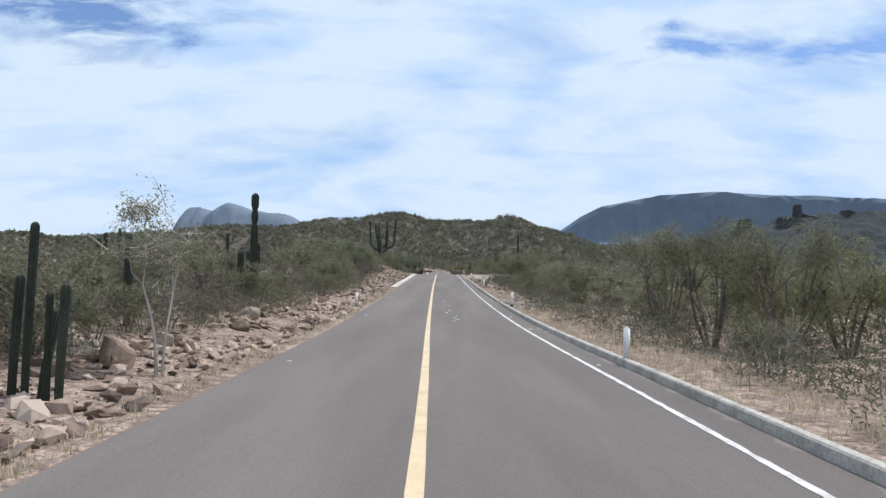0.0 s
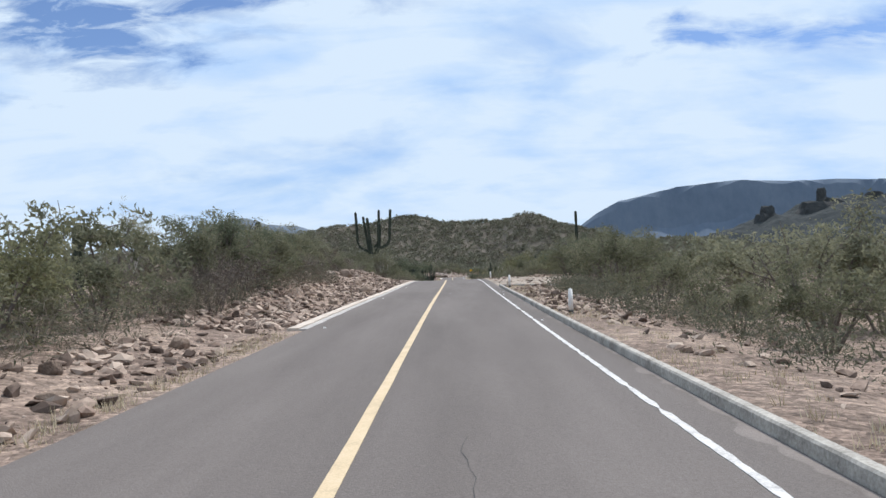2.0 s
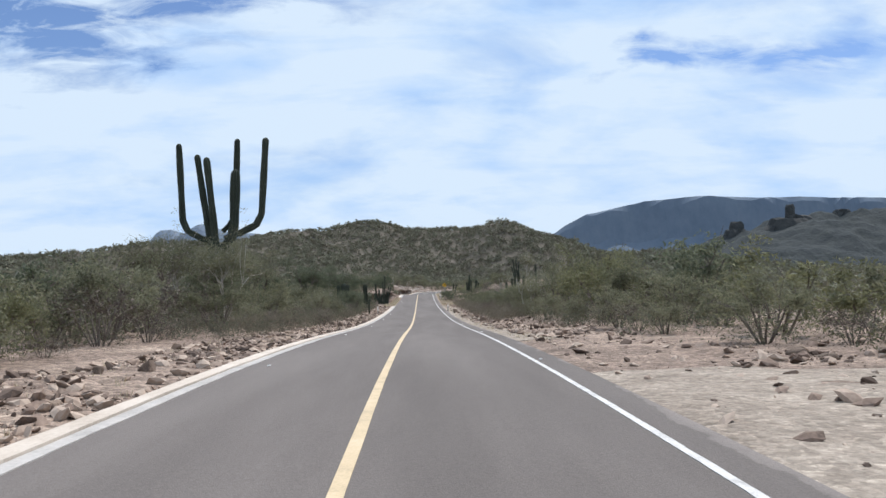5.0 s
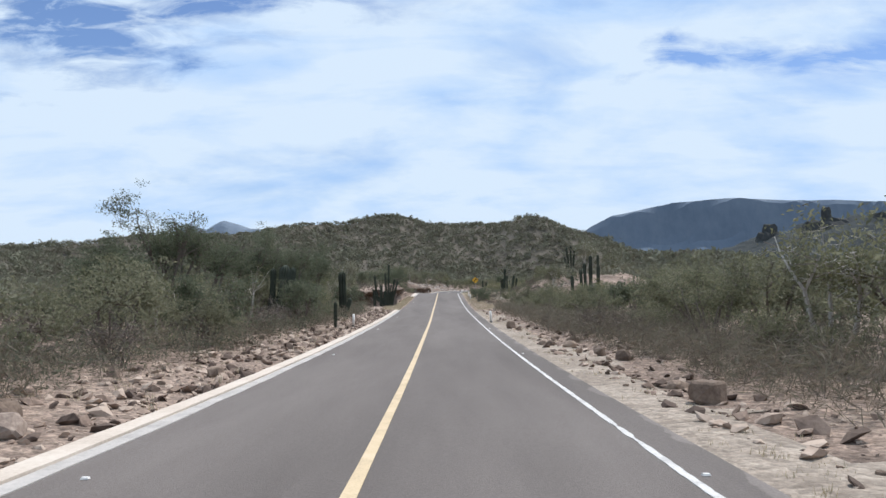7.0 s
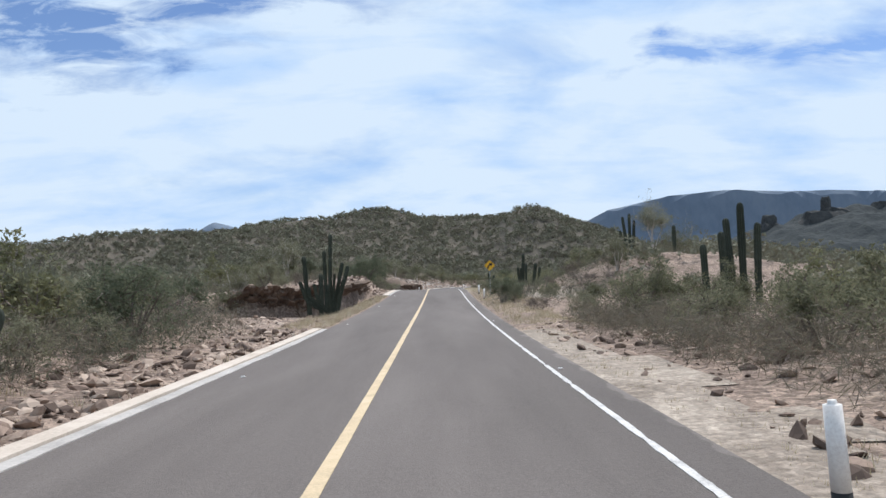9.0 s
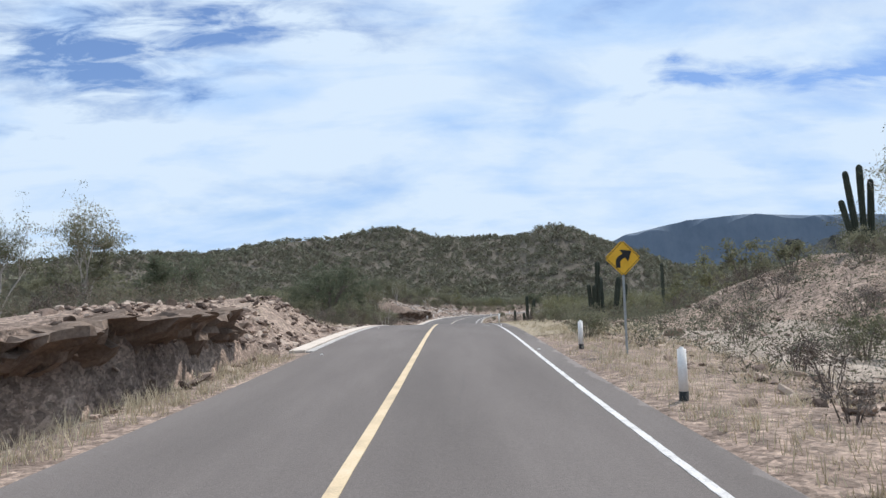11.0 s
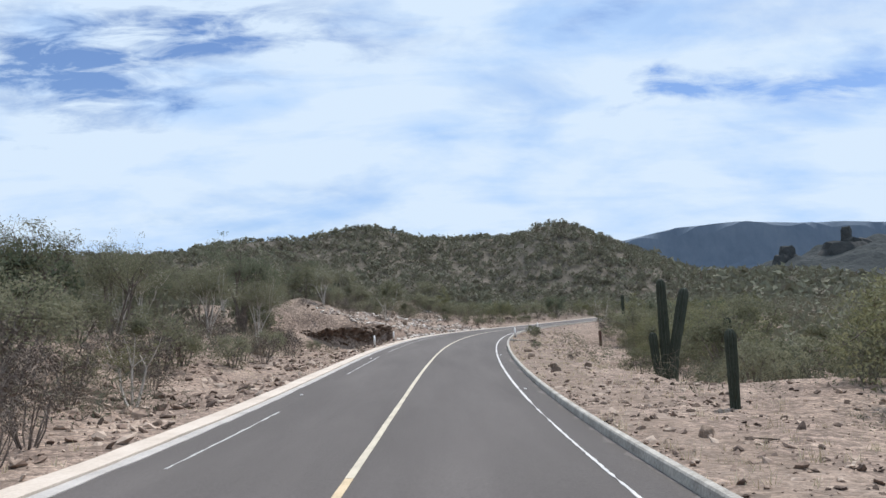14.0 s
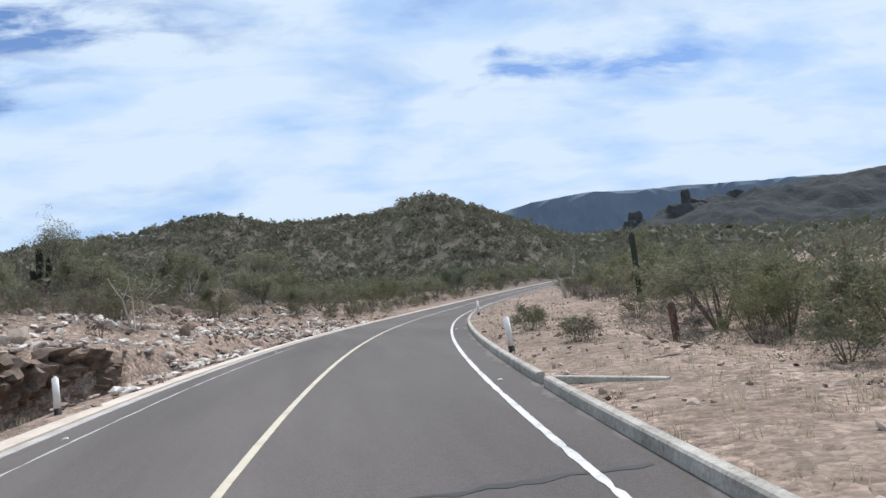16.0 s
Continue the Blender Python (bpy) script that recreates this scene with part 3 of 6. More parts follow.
def gz(x, y):
    return float(ground_z(x, y))


def strip(name, s0, s1, off0, off1, up, thick, mat, ds=1.0, ragged=0.0, seed=0):
    """A slab that follows the road: offsets may be numbers or functions of s."""
    rng = np.random.RandomState(seed)
    ss = np.linspace(s0, s1, max(2, int((s1 - s0) / ds) + 1))
    verts, faces = [], []
    f = lambda o, s: float(o(s)) if callable(o) else o
    for s in ss:
        a, b = f(off0, s) + ragged * rng.uniform(-1, 1), f(off1, s) + ragged * rng.uniform(-1, 1)
        verts += [on_road(s, a, up), on_road(s, b, up), on_road(s, b, up - thick), on_road(s, a, up - thick)]
    for i in range(len(ss) - 1):
        k = 4 * i
        for j in range(4):
            faces.append((k + j, k + (j + 1) % 4, k + 4 + (j + 1) % 4, k + 4 + j))
    n = 4 * len(ss)
    faces += [(3, 2, 1, 0), (n - 4, n - 3, n - 2, n - 1)]
    faces = [tuple(reversed(q)) for q in faces]
    return part(name, (verts, faces), mat)


# ---- ground: one sheet to the horizon ----
def spaced(lo, hi, dense, d, grow):
    """Grid lines, close within +-dense of the middle and ever wider outside."""
    out, v, g = list(np.arange(dense[0], dense[1], d)), dense[1], d
    while v < hi:
        out.append(v)
        g *= grow
        v += g
    v, g = dense[0], d
    while v > lo:
        g *= grow
        v -= g
        out.insert(0, v)
    return np.array(out)


gu = spaced(-5200, 5200, (-15, 15), 0.38, 1.1)
gy = spaced(-900, 6200, (-6, 372), 0.72, 1.06)
GU, GY = np.meshgrid(gu, gy)
GX = GU + np.interp(GY, RY, RX)
GZ = ground_z(GX, GY)
nu, nv = len(gu), len(gy)
idx = np.arange(nu * nv).reshape(nv, nu)
quads = np.stack([idx[:-1, :-1], idx[:-1, 1:], idx[1:, 1:], idx[1:, :-1]], -1).reshape(-1, 4)
ground = part("ground", (np.stack([GX, GY, GZ], -1).reshape(-1, 3).tolist(), quads.tolist()), M_GROUND)
tagged(smooth(ground), "sandy pinkish desert ground strewn with gravel", "ground", kind="structure")

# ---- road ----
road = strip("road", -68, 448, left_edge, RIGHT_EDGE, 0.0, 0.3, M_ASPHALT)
n = len(road.data.vertices) // 4
along = np.linspace(-68, 448, n)
edge = left_edge(along)
values = np.stack([edge, np.full(n, RIGHT_EDGE), np.full(n, RIGHT_EDGE), edge], 1).ravel()
road.data.attributes.new("across", "FLOAT", "POINT").data.foreach_set("value", values)
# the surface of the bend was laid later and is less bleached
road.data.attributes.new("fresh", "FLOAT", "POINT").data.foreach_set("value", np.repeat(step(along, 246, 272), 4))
tagged(road, "worn grey two-lane asphalt road with painted lines", "road", kind="structure")
yellow = strip("centre_line", 287.02, 446, lambda s: -0.052, lambda s: 0.052, 0.006, 0.005, M_YELLOWPALE, 1.6, 0.005, 3)
tagged(yellow, "faded pale yellow centre line painted on asphalt", "road marking", kind="structure")
yellow = strip("centre_line", -60, 287, lambda s: -np.interp(s, [235, 262], [0.066, 0.05]), lambda s: np.interp(s, [235, 262], [0.066, 0.05]), 0.006, 0.005, M_YELLOW, 1.6, 0.005, 3)
tagged(yellow, "worn solid yellow centre line painted on asphalt", "road marking", kind="structure")


def worn(s, k):
    """How far the edge of the white paint has been eaten away, in metres."""
    s = float(s)
    age = float(np.interp(s, [60, 80, 130, 150, 205, 215, 270, 280, 318, 326], [1, 0.1, 0.1, 0.7, 0.7, 0.15, 0.15, 0.9, 0.9, 0.25]))
    chip = max(0.0, float(vnoise(s * 2.3, 3.0)) - 0.74) * 0.16 + max(0.0, float(vnoise(s * 9.0, 9.0 + k)) - 0.5) * 0.03
    return age * chip + 0.008 * float(vnoise(s * 19.0, 21.0 + k))


def half_line(s):
    return float(np.interp(s, [248, 252, 292, 300], [0.05, 0.026, 0.026, 0.046]))


white = strip("edge_line", -60, 446, lambda s: 2.95 - max(0.004, half_line(s) - worn(s, 0)), lambda s: 2.95 + max(0.004, half_line(s) - worn(s, 40)), 0.006, 0.005, M_WHITE, 0.12, 0.003, 4)
tagged(white, "worn white edge line painted on asphalt", "road marking", kind="structure")


def kerb(s0, s1):
    """A cast concrete kerb with a chamfered top."""
    ss = np.linspace(s0, s1, int((s1 - s0) / 1.0) + 2)
    prof = [(3.53, -0.1), (3.548, 0.108), (3.566, 0.13), (3.65, 0.135), (3.668, 0.115), (3.676, -0.2)]
    verts = [on_road(s, o, u) for s in ss for o, u in prof]
    n = len(prof)
    faces = [(i * n + j, i * n + j + 1, (i + 1) * n + j + 1, (i + 1) * n + j) for i in range(len(ss) - 1) for j in range(n - 1)]
    faces += [tuple(range(n)), tuple(reversed(range(len(verts) - n, len(verts))))]
    ob = part("kerb", (verts, faces), M_CONCRETE)
    return tagged(ob, "grey cast concrete kerb along the asphalt", "kerb", kind="structure")


for a, b in ((-60, 37.9), (38.5, 84.5), (282, 327.0), (327.5, 440)):
    kerb(a, b)


def gutter(s0, s1, seed, width):
    """The pale flat concrete strip on the far side of the road."""
    wob = lambda s, k: 0.03 * (float(vnoise(s * 0.9 + seed, k)) - 0.5) + 0.07 * max(0.0, float(vnoise(s * 0.35 + seed, k + 7.3)) - 0.62)
    ob = strip("concrete_strip", s0, s1, lambda s: left_edge(s) + 0.02 + wob(s, 1.5) * 1.4, lambda s: left_edge(s) - 0.19, 0.012, 0.2, M_MORTAR, 0.4, 0.008, seed)
    tagged(ob, "worn pale grey mortar strip beside the asphalt", "kerb", kind="structure")
    ob = strip("concrete_strip", s0, s1, lambda s: left_edge(s) - 0.2 - wob(s, 4.5), lambda s: left_edge(s) - width + 1.5 * wob(s, 9.5), 0.042, 0.3, M_STRIP, 0.45, 0.006, seed + 1)
    tagged(ob, "flat pale pinkish concrete kerb strip", "kerb", kind="structure")


gutter(58, 206, 11, 0.5)
gutter(239.2, 446, 21, 0.66)


# ---- posts, sign ----
def marker_post():
    root = new("marker_post")
    bm = bmesh.new()
    bmesh.ops.create_cone(bm, cap_ends=True, segments=14, radius1=0.066, radius2=0.06, depth=0.62, matrix=Matrix.Translation((0, 0, 0.4)))
    top = [f for f in bm.faces if f.normal.z > 0.9]
    bmesh.ops.bevel(bm, geom=list(top[0].edges), offset=0.03, segments=3, affect="EDGES")
    smooth(part("shaft", bm, M_POST, root))
    bm = bmesh.new()
    bmesh.ops.create_cone(bm, cap_ends=True, segments=14, radius1=0.069, radius2=0.067, depth=0.5, matrix=Matrix.Translation((0, 0, -0.145)))
    smooth(part("base_band", bm, M_BLACK, root, "dull black painted foot"))
    return tagged(root, "short round white concrete roadside marker post", "marker post", "marker posts along the road")


POST = marker_post()
POSTS = [(35.6, 3.95, 0), (13.4, 3.68, 0), (60.0, 4.15, 0), (82.4, 4.05, 0), (103.5, 3.92, 0), (185.2, 3.65, 3), (229.5, 4.1, 0), (238.2, 4.2, -2), (269.8, 4.0, 3), (332.2, 3.9, -3), (354.6, 3.95, 0),
         (33.3, -3.35, 0), (238.2, -4.5, -14), (323.5, -4.6, 0), (331.7, -4.95, 0), (180.0, -3.9, 0)]
for k, (s, o, tilt) in enumerate(POSTS):
    p = on_road(s, o)
    m = pose(p.x, p.y, gz(p.x, p.y) + 0.02, 0, tilt, 37 * k)
    if k == 0:
        POST.matrix_world = m
    else:
        copy_thing(POST, m)


def warning_sign(s, o):
    p = on_road(s, o)
    root = new("road_sign")
    z0 = gz(p.x, p.y)
    base = float(np.interp(s, RS, RZ))
    root.matrix_world = pose(p.x, p.y, z0, 0, 0, 0)
    c = base + 2.24 - z0
    bm = bmesh.new()
    bmesh.ops.create_cube(bm, size=1, matrix=Matrix.Translation((0, 0.03, (c + 0.2 - 0.4) / 2)) @ Matrix.Diagonal((0.05, 0.05, c + 0.6, 1)))
    bmesh.ops.bevel(bm, geom=list(bm.edges), offset=0.006, segments=1, affect="EDGES")
    part("pole", bm, M_STEEL, root)

    def diamond(size, depth, y, mat, name):
        bm = bmesh.new()
        bmesh.ops.create_cube(bm, size=1, matrix=Matrix.Translation((0, y, c)) @ Matrix.Rotation(radians(45), 4, "Y") @ Matrix.Diagonal((size, depth, size, 1)))
        long = [e for e in bm.edges if abs(e.verts[0].co.y - e.verts[1].co.y) > depth * 0.5]
        bmesh.ops.bevel(bm, geom=long, offset=0.045, segments=4, affect="EDGES")
        return part(name, bm, mat, root)

    diamond(0.62, 0.014, 0.0, M_SIGN, "plate")
    # thin black border and the arrow that bends to the right
    bm = bmesh.new()
    r0, r1 = 0.57 / 2 * math.sqrt(2), 0.545 / 2 * math.sqrt(2)
    ring = [[bm.verts.new((r * dx, -0.010, c + r * dz)) for dx, dz in ((0, 1), (1, 0), (0, -1), (-1, 0))] for r in (r0, r1)]
    for j in range(4):
        bm.faces.new((ring[0][j], ring[1][j], ring[1][(j + 1) % 4], ring[0][(j + 1) % 4]))
    part("border", bm, M_BLACK, root)
    bm = bmesh.new()
    w = 0.055
    mid = [(-0.12, -0.23), (-0.12, -0.12)] + [(-0.12 * (1 - t) ** 2 - 0.24 * t * (1 - t) + 0.06 * t * t, -0.1 * (1 - t) ** 2 + 0.07 * t * t) for t in np.linspace(0.05, 1.0, 7)]
    pairs = []
    for i, (x, z) in enumerate(mid):
        a, b = mid[max(i - 1, 0)], mid[min(i + 1, len(mid) - 1)]
        t = Vector((b[0] - a[0], b[1] - a[1])).normalized()
        pairs.append([bm.verts.new((x + sgn * t.y * w, -0.010, c + z - sgn * t.x * w)) for sgn in (-1, 1)])
    for a, b in zip(pairs, pairs[1:]):
        bm.faces.new((a[0], a[1], b[1], b[0]))
    head = [(-0.07, 0.2), (0.21, 0.17), (0.12, -0.09)]
    bm.faces.new([bm.verts.new((x, -0.011, c + z)) for x, z in head])
    part("arrow", bm, M_BLACK, root, "black arrow bending to the right")
    return tagged(root, "yellow diamond warning sign with a black right-curve arrow", "road sign")


warning_sign(236.6, 5.0)


# ---- cacti ----
def column(path, radius, ribs, seed, waists=()):
    """A ribbed column along a path of points, with a domed tip and slight waists."""
    rng = random.Random(seed)
    pts = [Vector(p) for p in path]
    dist = [0]
    for a, b in zip(pts, pts[1:]):
        dist.append(dist[-1] + (b - a).length)
    total = dist[-1]
    rows = max(8, int(total / (0.09 if waists else 0.25)))
    levels = [total * i / rows for i in range(rows) if total * (1 - i / rows) > radius * 1.7] + [total - radius * 1.6 * f for f in (1, 0.75, 0.5, 0.3, 0.15, 0.05, 0)]
    rows = len(levels) - 1
    sides = ribs * 2
    verts, faces = [], []
    phase = rng.uniform(0, 6)
    for i in range(rows + 1):
        d = levels[i]
        k = max(j for j in range(len(dist) - 1) if dist[j] <= d + 1e-9)
        t = (d - dist[k]) / max(dist[k + 1] - dist[k], 1e-6)
        p = pts[k].lerp(pts[k + 1], t)
        q = (pts[min(k + 1, len(pts) - 1)] - pts[k]).normalized()
        left = total - d
        dome = math.sqrt(max(0.015, 1 - max(0, 1 - left / (radius * 1.6)) ** 2.4))
        r = radius * dome * (0.8 + 0.2 * min(1, d / 0.9)) * (1 + 0.06 * math.sin(d * 2.1 + phase))
        for w in waists:
            r *= 1 - 0.32 * math.exp(-((d / total - w) * total / 0.12) ** 2)
        side = q.orthogonal().normalized() if abs(q.z) < 0.999 else Vector((1, 0, 0))
        side = (Vector((1, 0, 0)) - q * q.x).normalized()
        up = q.cross(side)
        for j in range(sides):
            a = 2 * math.pi * j / sides
            rr = r * (1.06 if j % 2 == 0 else 0.74)
            verts.append(p + (side * math.cos(a) + up * math.sin(a)) * rr)
    for i in range(rows):
        for j in range(sides):
            a, b = i * sides + j, i * sides + (j + 1) % sides
            faces.append((a, b, b + sides, a + sides))
    faces.append(tuple(range(rows * sides, rows * sides + sides)))
    return verts, faces


def cactus(s, off, stems, label, base_z=None, name="cardon_cactus"):
    """stems: (name, dx out at the base, lean x, lean y, from height, height, radius, waists); an arm bows out, then rises."""
    p = on_road(s, off)
    z0 = gz(p.x, p.y) if base_z is None else base_z
    root = new(name)
    root.matrix_world = pose(p.x, p.y, z0 - 0.05, 0, 0, 0)
    for k, (kind, x0, out, oy, h0, h1, r, waists) in enumerate(stems):
        if kind == "trunk":
            path = [(x0, 0, -0.2), (x0 + out * 0.3, oy * 0.3, h1 * 0.4), (x0 + out, oy, h1)]
        else:
            path = [(x0, 0, h0 - 0.1), (x0 + out * 0.45, oy * 0.45, h0 + 0.22), (x0 + out * 0.85, oy * 0.85, h0 + 0.65), (x0 + out, oy, h0 + 1.3), (x0 + out * 1.12, oy * 1.1, h1)]
            path = [q for q in path if q[2] <= h1]
        part(kind, column(path, r, 11, k + int(s), waists), M_CACTUS, root)
    return tagged(root, label, "cactus", "columnar cacti")


def lone(s, off, h, r=0.17, top=None, lean=0.0, waists=(), arms=()):
    """A single column, its tip top metres above the road when that is given."""
    p = on_road(s, off)
    if top is not None:
        h = float(np.interp(s, RS, RZ)) + top - gz(p.x, p.y)
    stems = [("trunk", 0, lean, 0, 0, h, r, waists)]
    stems += [("arm", 0, dx, dy, h * f0, h * f1, r * 0.9, ()) for dx, dy, f0, f1 in arms]
    return cactus(s, off, stems, "tall dark green ribbed column cactus" if not arms else "dark green ribbed column cactus with upright arms")


lone(34.5, -8.35, 0, 0.165, top=5.3, waists=(0.72, 0.84))
for s, o, h, top in ((60, -26.9, 0.16, 4.1), (61, -27.9, 0.17, 3.7), (90, -39, 0.2, 5.5), (48, -12.5, 0.17, 2.94), (60, -14.4, 0.15, 3.43), (90, -25.7, 0.2, 5.1), (60, -18.8, 0.15, 2.2), (90.1, -12.8, 0.2, 5.0)):
    lone(s, o, 0, h, top=top)
lone(36.5, -9.5, 0, 0.15, top=2.6)
lone(40.0, -10.0, 0, 0.15, top=2.7)
lone(12.0, -9.0, 0, 0.16, top=2.6)
lone(10.5, 14.5, 0, 0.13, top=1.7)
lone(31.0, 12.5, 0, 0.13, top=2.1, arms=((-0.5, 0.1, 0.1, 0.7), (0.4, -0.1, 0.15, 0.6)))
lone(45.0, 14.2, 0, 0.16, top=2.9)
lone(44.6, 15.0, 0, 0.11, top=1.9)
lone(46.0, 15.8, 0, 0.15, top=3.1)
lone(64.0, -11.8, 0, 0.17, top=3.4)
lone(103.0, 11.5, 0, 0.115, top=5.75, waists=(0.55, 0.8), arms=((-0.22, 0.1, 0.3, 0.42),))
lone(162.0, -14.4, 0, 0.2, top=6.0)
lone(179.3, -4.75, 0, 0.085, top=1.4)
cactus(178.6, -8.1, [("arm", 0.1, 0.75, -0.1, 0.2, 3.0, 0.26, ()), ("arm", 0.2, 0.95, 0.2, 0.5, 2.9, 0.17, ()), ("arm", 0.0, 0.25, 0.1, 0.4, 2.85, 0.15, ()), ("arm", 0.1, 0.55, 0.3, 0.6, 2.95, 0.16, ())], "thick leaning column cactus with short upright arms")
cactus(146.0, -11.0, [("trunk", 0.1, -0.95, 0, 0, 9.9, 0.19, ()), ("trunk", -0.1, -1.35, 0.2, 0, 10.1, 0.18, ()), ("arm", -0.2, -2.1, 0.3, 4.9, 10.8, 0.18, ()), ("arm", 0.1, 0.75, -0.3, 4.6, 9.1, 0.27, ()), ("arm", 0.1, 0.7, 0.3, 5.6, 11.05, 0.17, ()), ("arm", 0.2, 2.15, 0.1, 5.2, 11.05, 0.19, ())], "giant branching column cactus with raised arms")
cactus(215.5, 15.2, [("trunk", 0.6, 0, 0, 0, 5.0, 0.17, ()), ("trunk", -0.3, -0.1, 0, 0, 3.6, 0.16, ()), ("trunk", -1.2, -0.1, 0, 0, 3.0, 0.16, ()), ("trunk", 1.3, 0.1, 0, 0, 4.0, 0.16, ()), ("trunk", 0.1, 0, 0.6, 0, 4.3, 0.16, ())], "cluster of dark upright column cactus stems")
cactus(226.0, -6.3, [("trunk", 0, 0, 0, 0, 3.7, 0.15, ()), ("trunk", -0.7, -0.1, 0, 0, 2.9, 0.15, ()), ("trunk", 0.7, 0.1, 0, 0, 2.4, 0.14, ()), ("trunk", 0.3, 0.1, 0.5, 0, 3.0, 0.14, ())], "cluster of dark upright column cactus stems")
cactus(190.8, -5.9, [("trunk", 0, -0.1, 0, 0, 3.1, 0.24, ()), ("arm", 0.1, 0.3, 0.2, 0.3, 1.3, 0.14, ())], "dark column cactus with one low arm")
# the many-stemmed cactus beside the hollow
cactus(222.4, -5.2, [("trunk", 0, 0.05, 0, 0, 4.6, 0.112, (0.72, 0.85)), ("trunk", -0.2, -0.14, 0.1, 0, 3.65, 0.104, (0.84,)), ("arm", -0.1, -1.25, 0, 0.3, 3.35, 0.128, (0.85,)), ("trunk", 0.15, 0.45, -0.1, 0, 2.2, 0.080, ()),
                     ("trunk", 0.25, 0.45, 0.2, 0, 2.95, 0.104, ()), ("trunk", 0.4, 0.65, 0.1, 0, 2.75, 0.104, ()), ("trunk", 0.35, 0.5, -0.2, 0, 2.05, 0.096, ()), ("trunk", 0.12, 0.2, -0.3, 0, 2.3, 0.072, ()), ("arm", -0.1, -0.75, -0.2, 0.3, 1.75, 0.096, ()), ("arm", -0.2, -1.35, -0.2, 0.2, 1.9, 0.112, ())],
       "many-stemmed dark column cactus with grey ribs", float(np.interp(222.4, RS, RZ)) - 0.25)
cactus(276.0, 11.6, [("trunk", 0.35, 0.15, 0, 0, 4.75, 0.2, (0.78,)), ("trunk", -0.1, -0.15, 0, 0, 3.0, 0.15, ()), ("trunk", 0.1, 0, -0.3, 0, 2.9, 0.15, ()), ("trunk", 1.7, 0.45, 0.2, 0, 3.55, 0.2, ()), ("arm", 1.8, 0.75, 0.2, 0.7, 3.0, 0.17, ()), ("trunk", 0.8, 0.2, 1.5, 0, 3.6, 0.14, ())], "thick column cactus with several stout upright stems", float(np.interp(276.0, RS, RZ)) + 0.05)
cactus(306.5, 9.1, [("trunk", 0, -0.05, 0, 0, 4.3, 0.18, ()), ("arm", 0, -0.42, 0, 0.3, 2.3, 0.15, ()), ("trunk", 0.1, 0.78, 0.1, 0, 3.95, 0.19, ())], "stout column cactus with two upright arms")
lone(312.5, 13.4, 2.6, 0.16)
lone(293.5, 6.9, 1.65, 0.115)
lone(357.0, 12.4, 0, 0.14, top=3.3)
lone(317.0, 27.2, 0, 0.2, top=7.0)
lone(352.0, -17.0, 2.6, 0.16, arms=((0.4, 0, 0.1, 0.8), (-0.4, 0.1, 0.1, 0.6)))
cactus(254.0, 20.2, [("trunk", 0, -0.4, 0, 0, 4.0, 0.14, ()), ("trunk", 0.3, 0, 0, 0, 4.3, 0.14, ()), ("trunk", 0.6, 0.2, 0, 0, 3.6, 0.14, ()), ("trunk", -0.2, -0.5, 0, 0, 2.6, 0.13, ())], "small group of slender column cactus stems")
lone(251.0, 24.0, 3.2, 0.17)
# slender stems by the start
cactus(8.3, -4.35, [("trunk", 0.15, 0, 0, 0, 1.5, 0.04, ()), ("trunk", -0.1, 0, 0.1, 0, 2.3, 0.045, ()), ("trunk", 0.28, 0.05, 0, 0, 1.6, 0.05, ()), ("trunk", -0.25, -0.05, 0.2, 0, 1.7, 0.05, ()), ("trunk", 0.05, 0, 0.4, 0, 1.3, 0.05, ()), ("trunk", -0.4, -0.1, 0, 0, 1.1, 0.05, ())], "group of slender grey-green cactus stems", float(np.interp(8.3, RS, RZ)) - 0.15, name="organ_cactus")
lone(15.5, -6.3, 2.0, 0.08)

# burnt stump of a cactus
p = Vector((15.7, 339.5, 0))
stump = new("burnt_stump")
stump.matrix_world = pose(p.x, p.y, gz(p.x, p.y) - 0.1, 0, 4, 0)
v, f = column([(0, 0, -0.1), (0.0, 0, 0.7), (-0.05, 0, 1.35), (-0.1, 0, 1.85)], 0.12, 7, 5, (0.02,))
smooth(part("stem", (v, f), M_CHAR, stump))
tagged(stump, "dry reddish-brown burnt cactus stump standing alone", "stump")


# ---- shrubs and trees ----
def limb(verts, faces, a, b, ra, rb, bend, sides=4):
    a, b = Vector(a), Vector(b)
    q = (b - a)
    n = max(2, min(4, int(q.length / 0.4)))
    side = q.orthogonal().normalized()
    up = q.normalized().cross(side)
    first = len(verts)
    for i in range(n + 1):
        t = i / n
        c = a.lerp(b, t) + bend * math.sin(math.pi * t)
        r = ra + (rb - ra) * t
        for j in range(sides):
            w = 2 * math.pi * j / sides
            verts.append(c + (side * math.cos(w) + up * math.sin(w)) * r)
    for i in range(n):
        for j in range(sides):
            k, l = first + i * sides + j, first + i * sides + (j + 1) % sides
            faces.append((k, l, l + sides, k + sides))


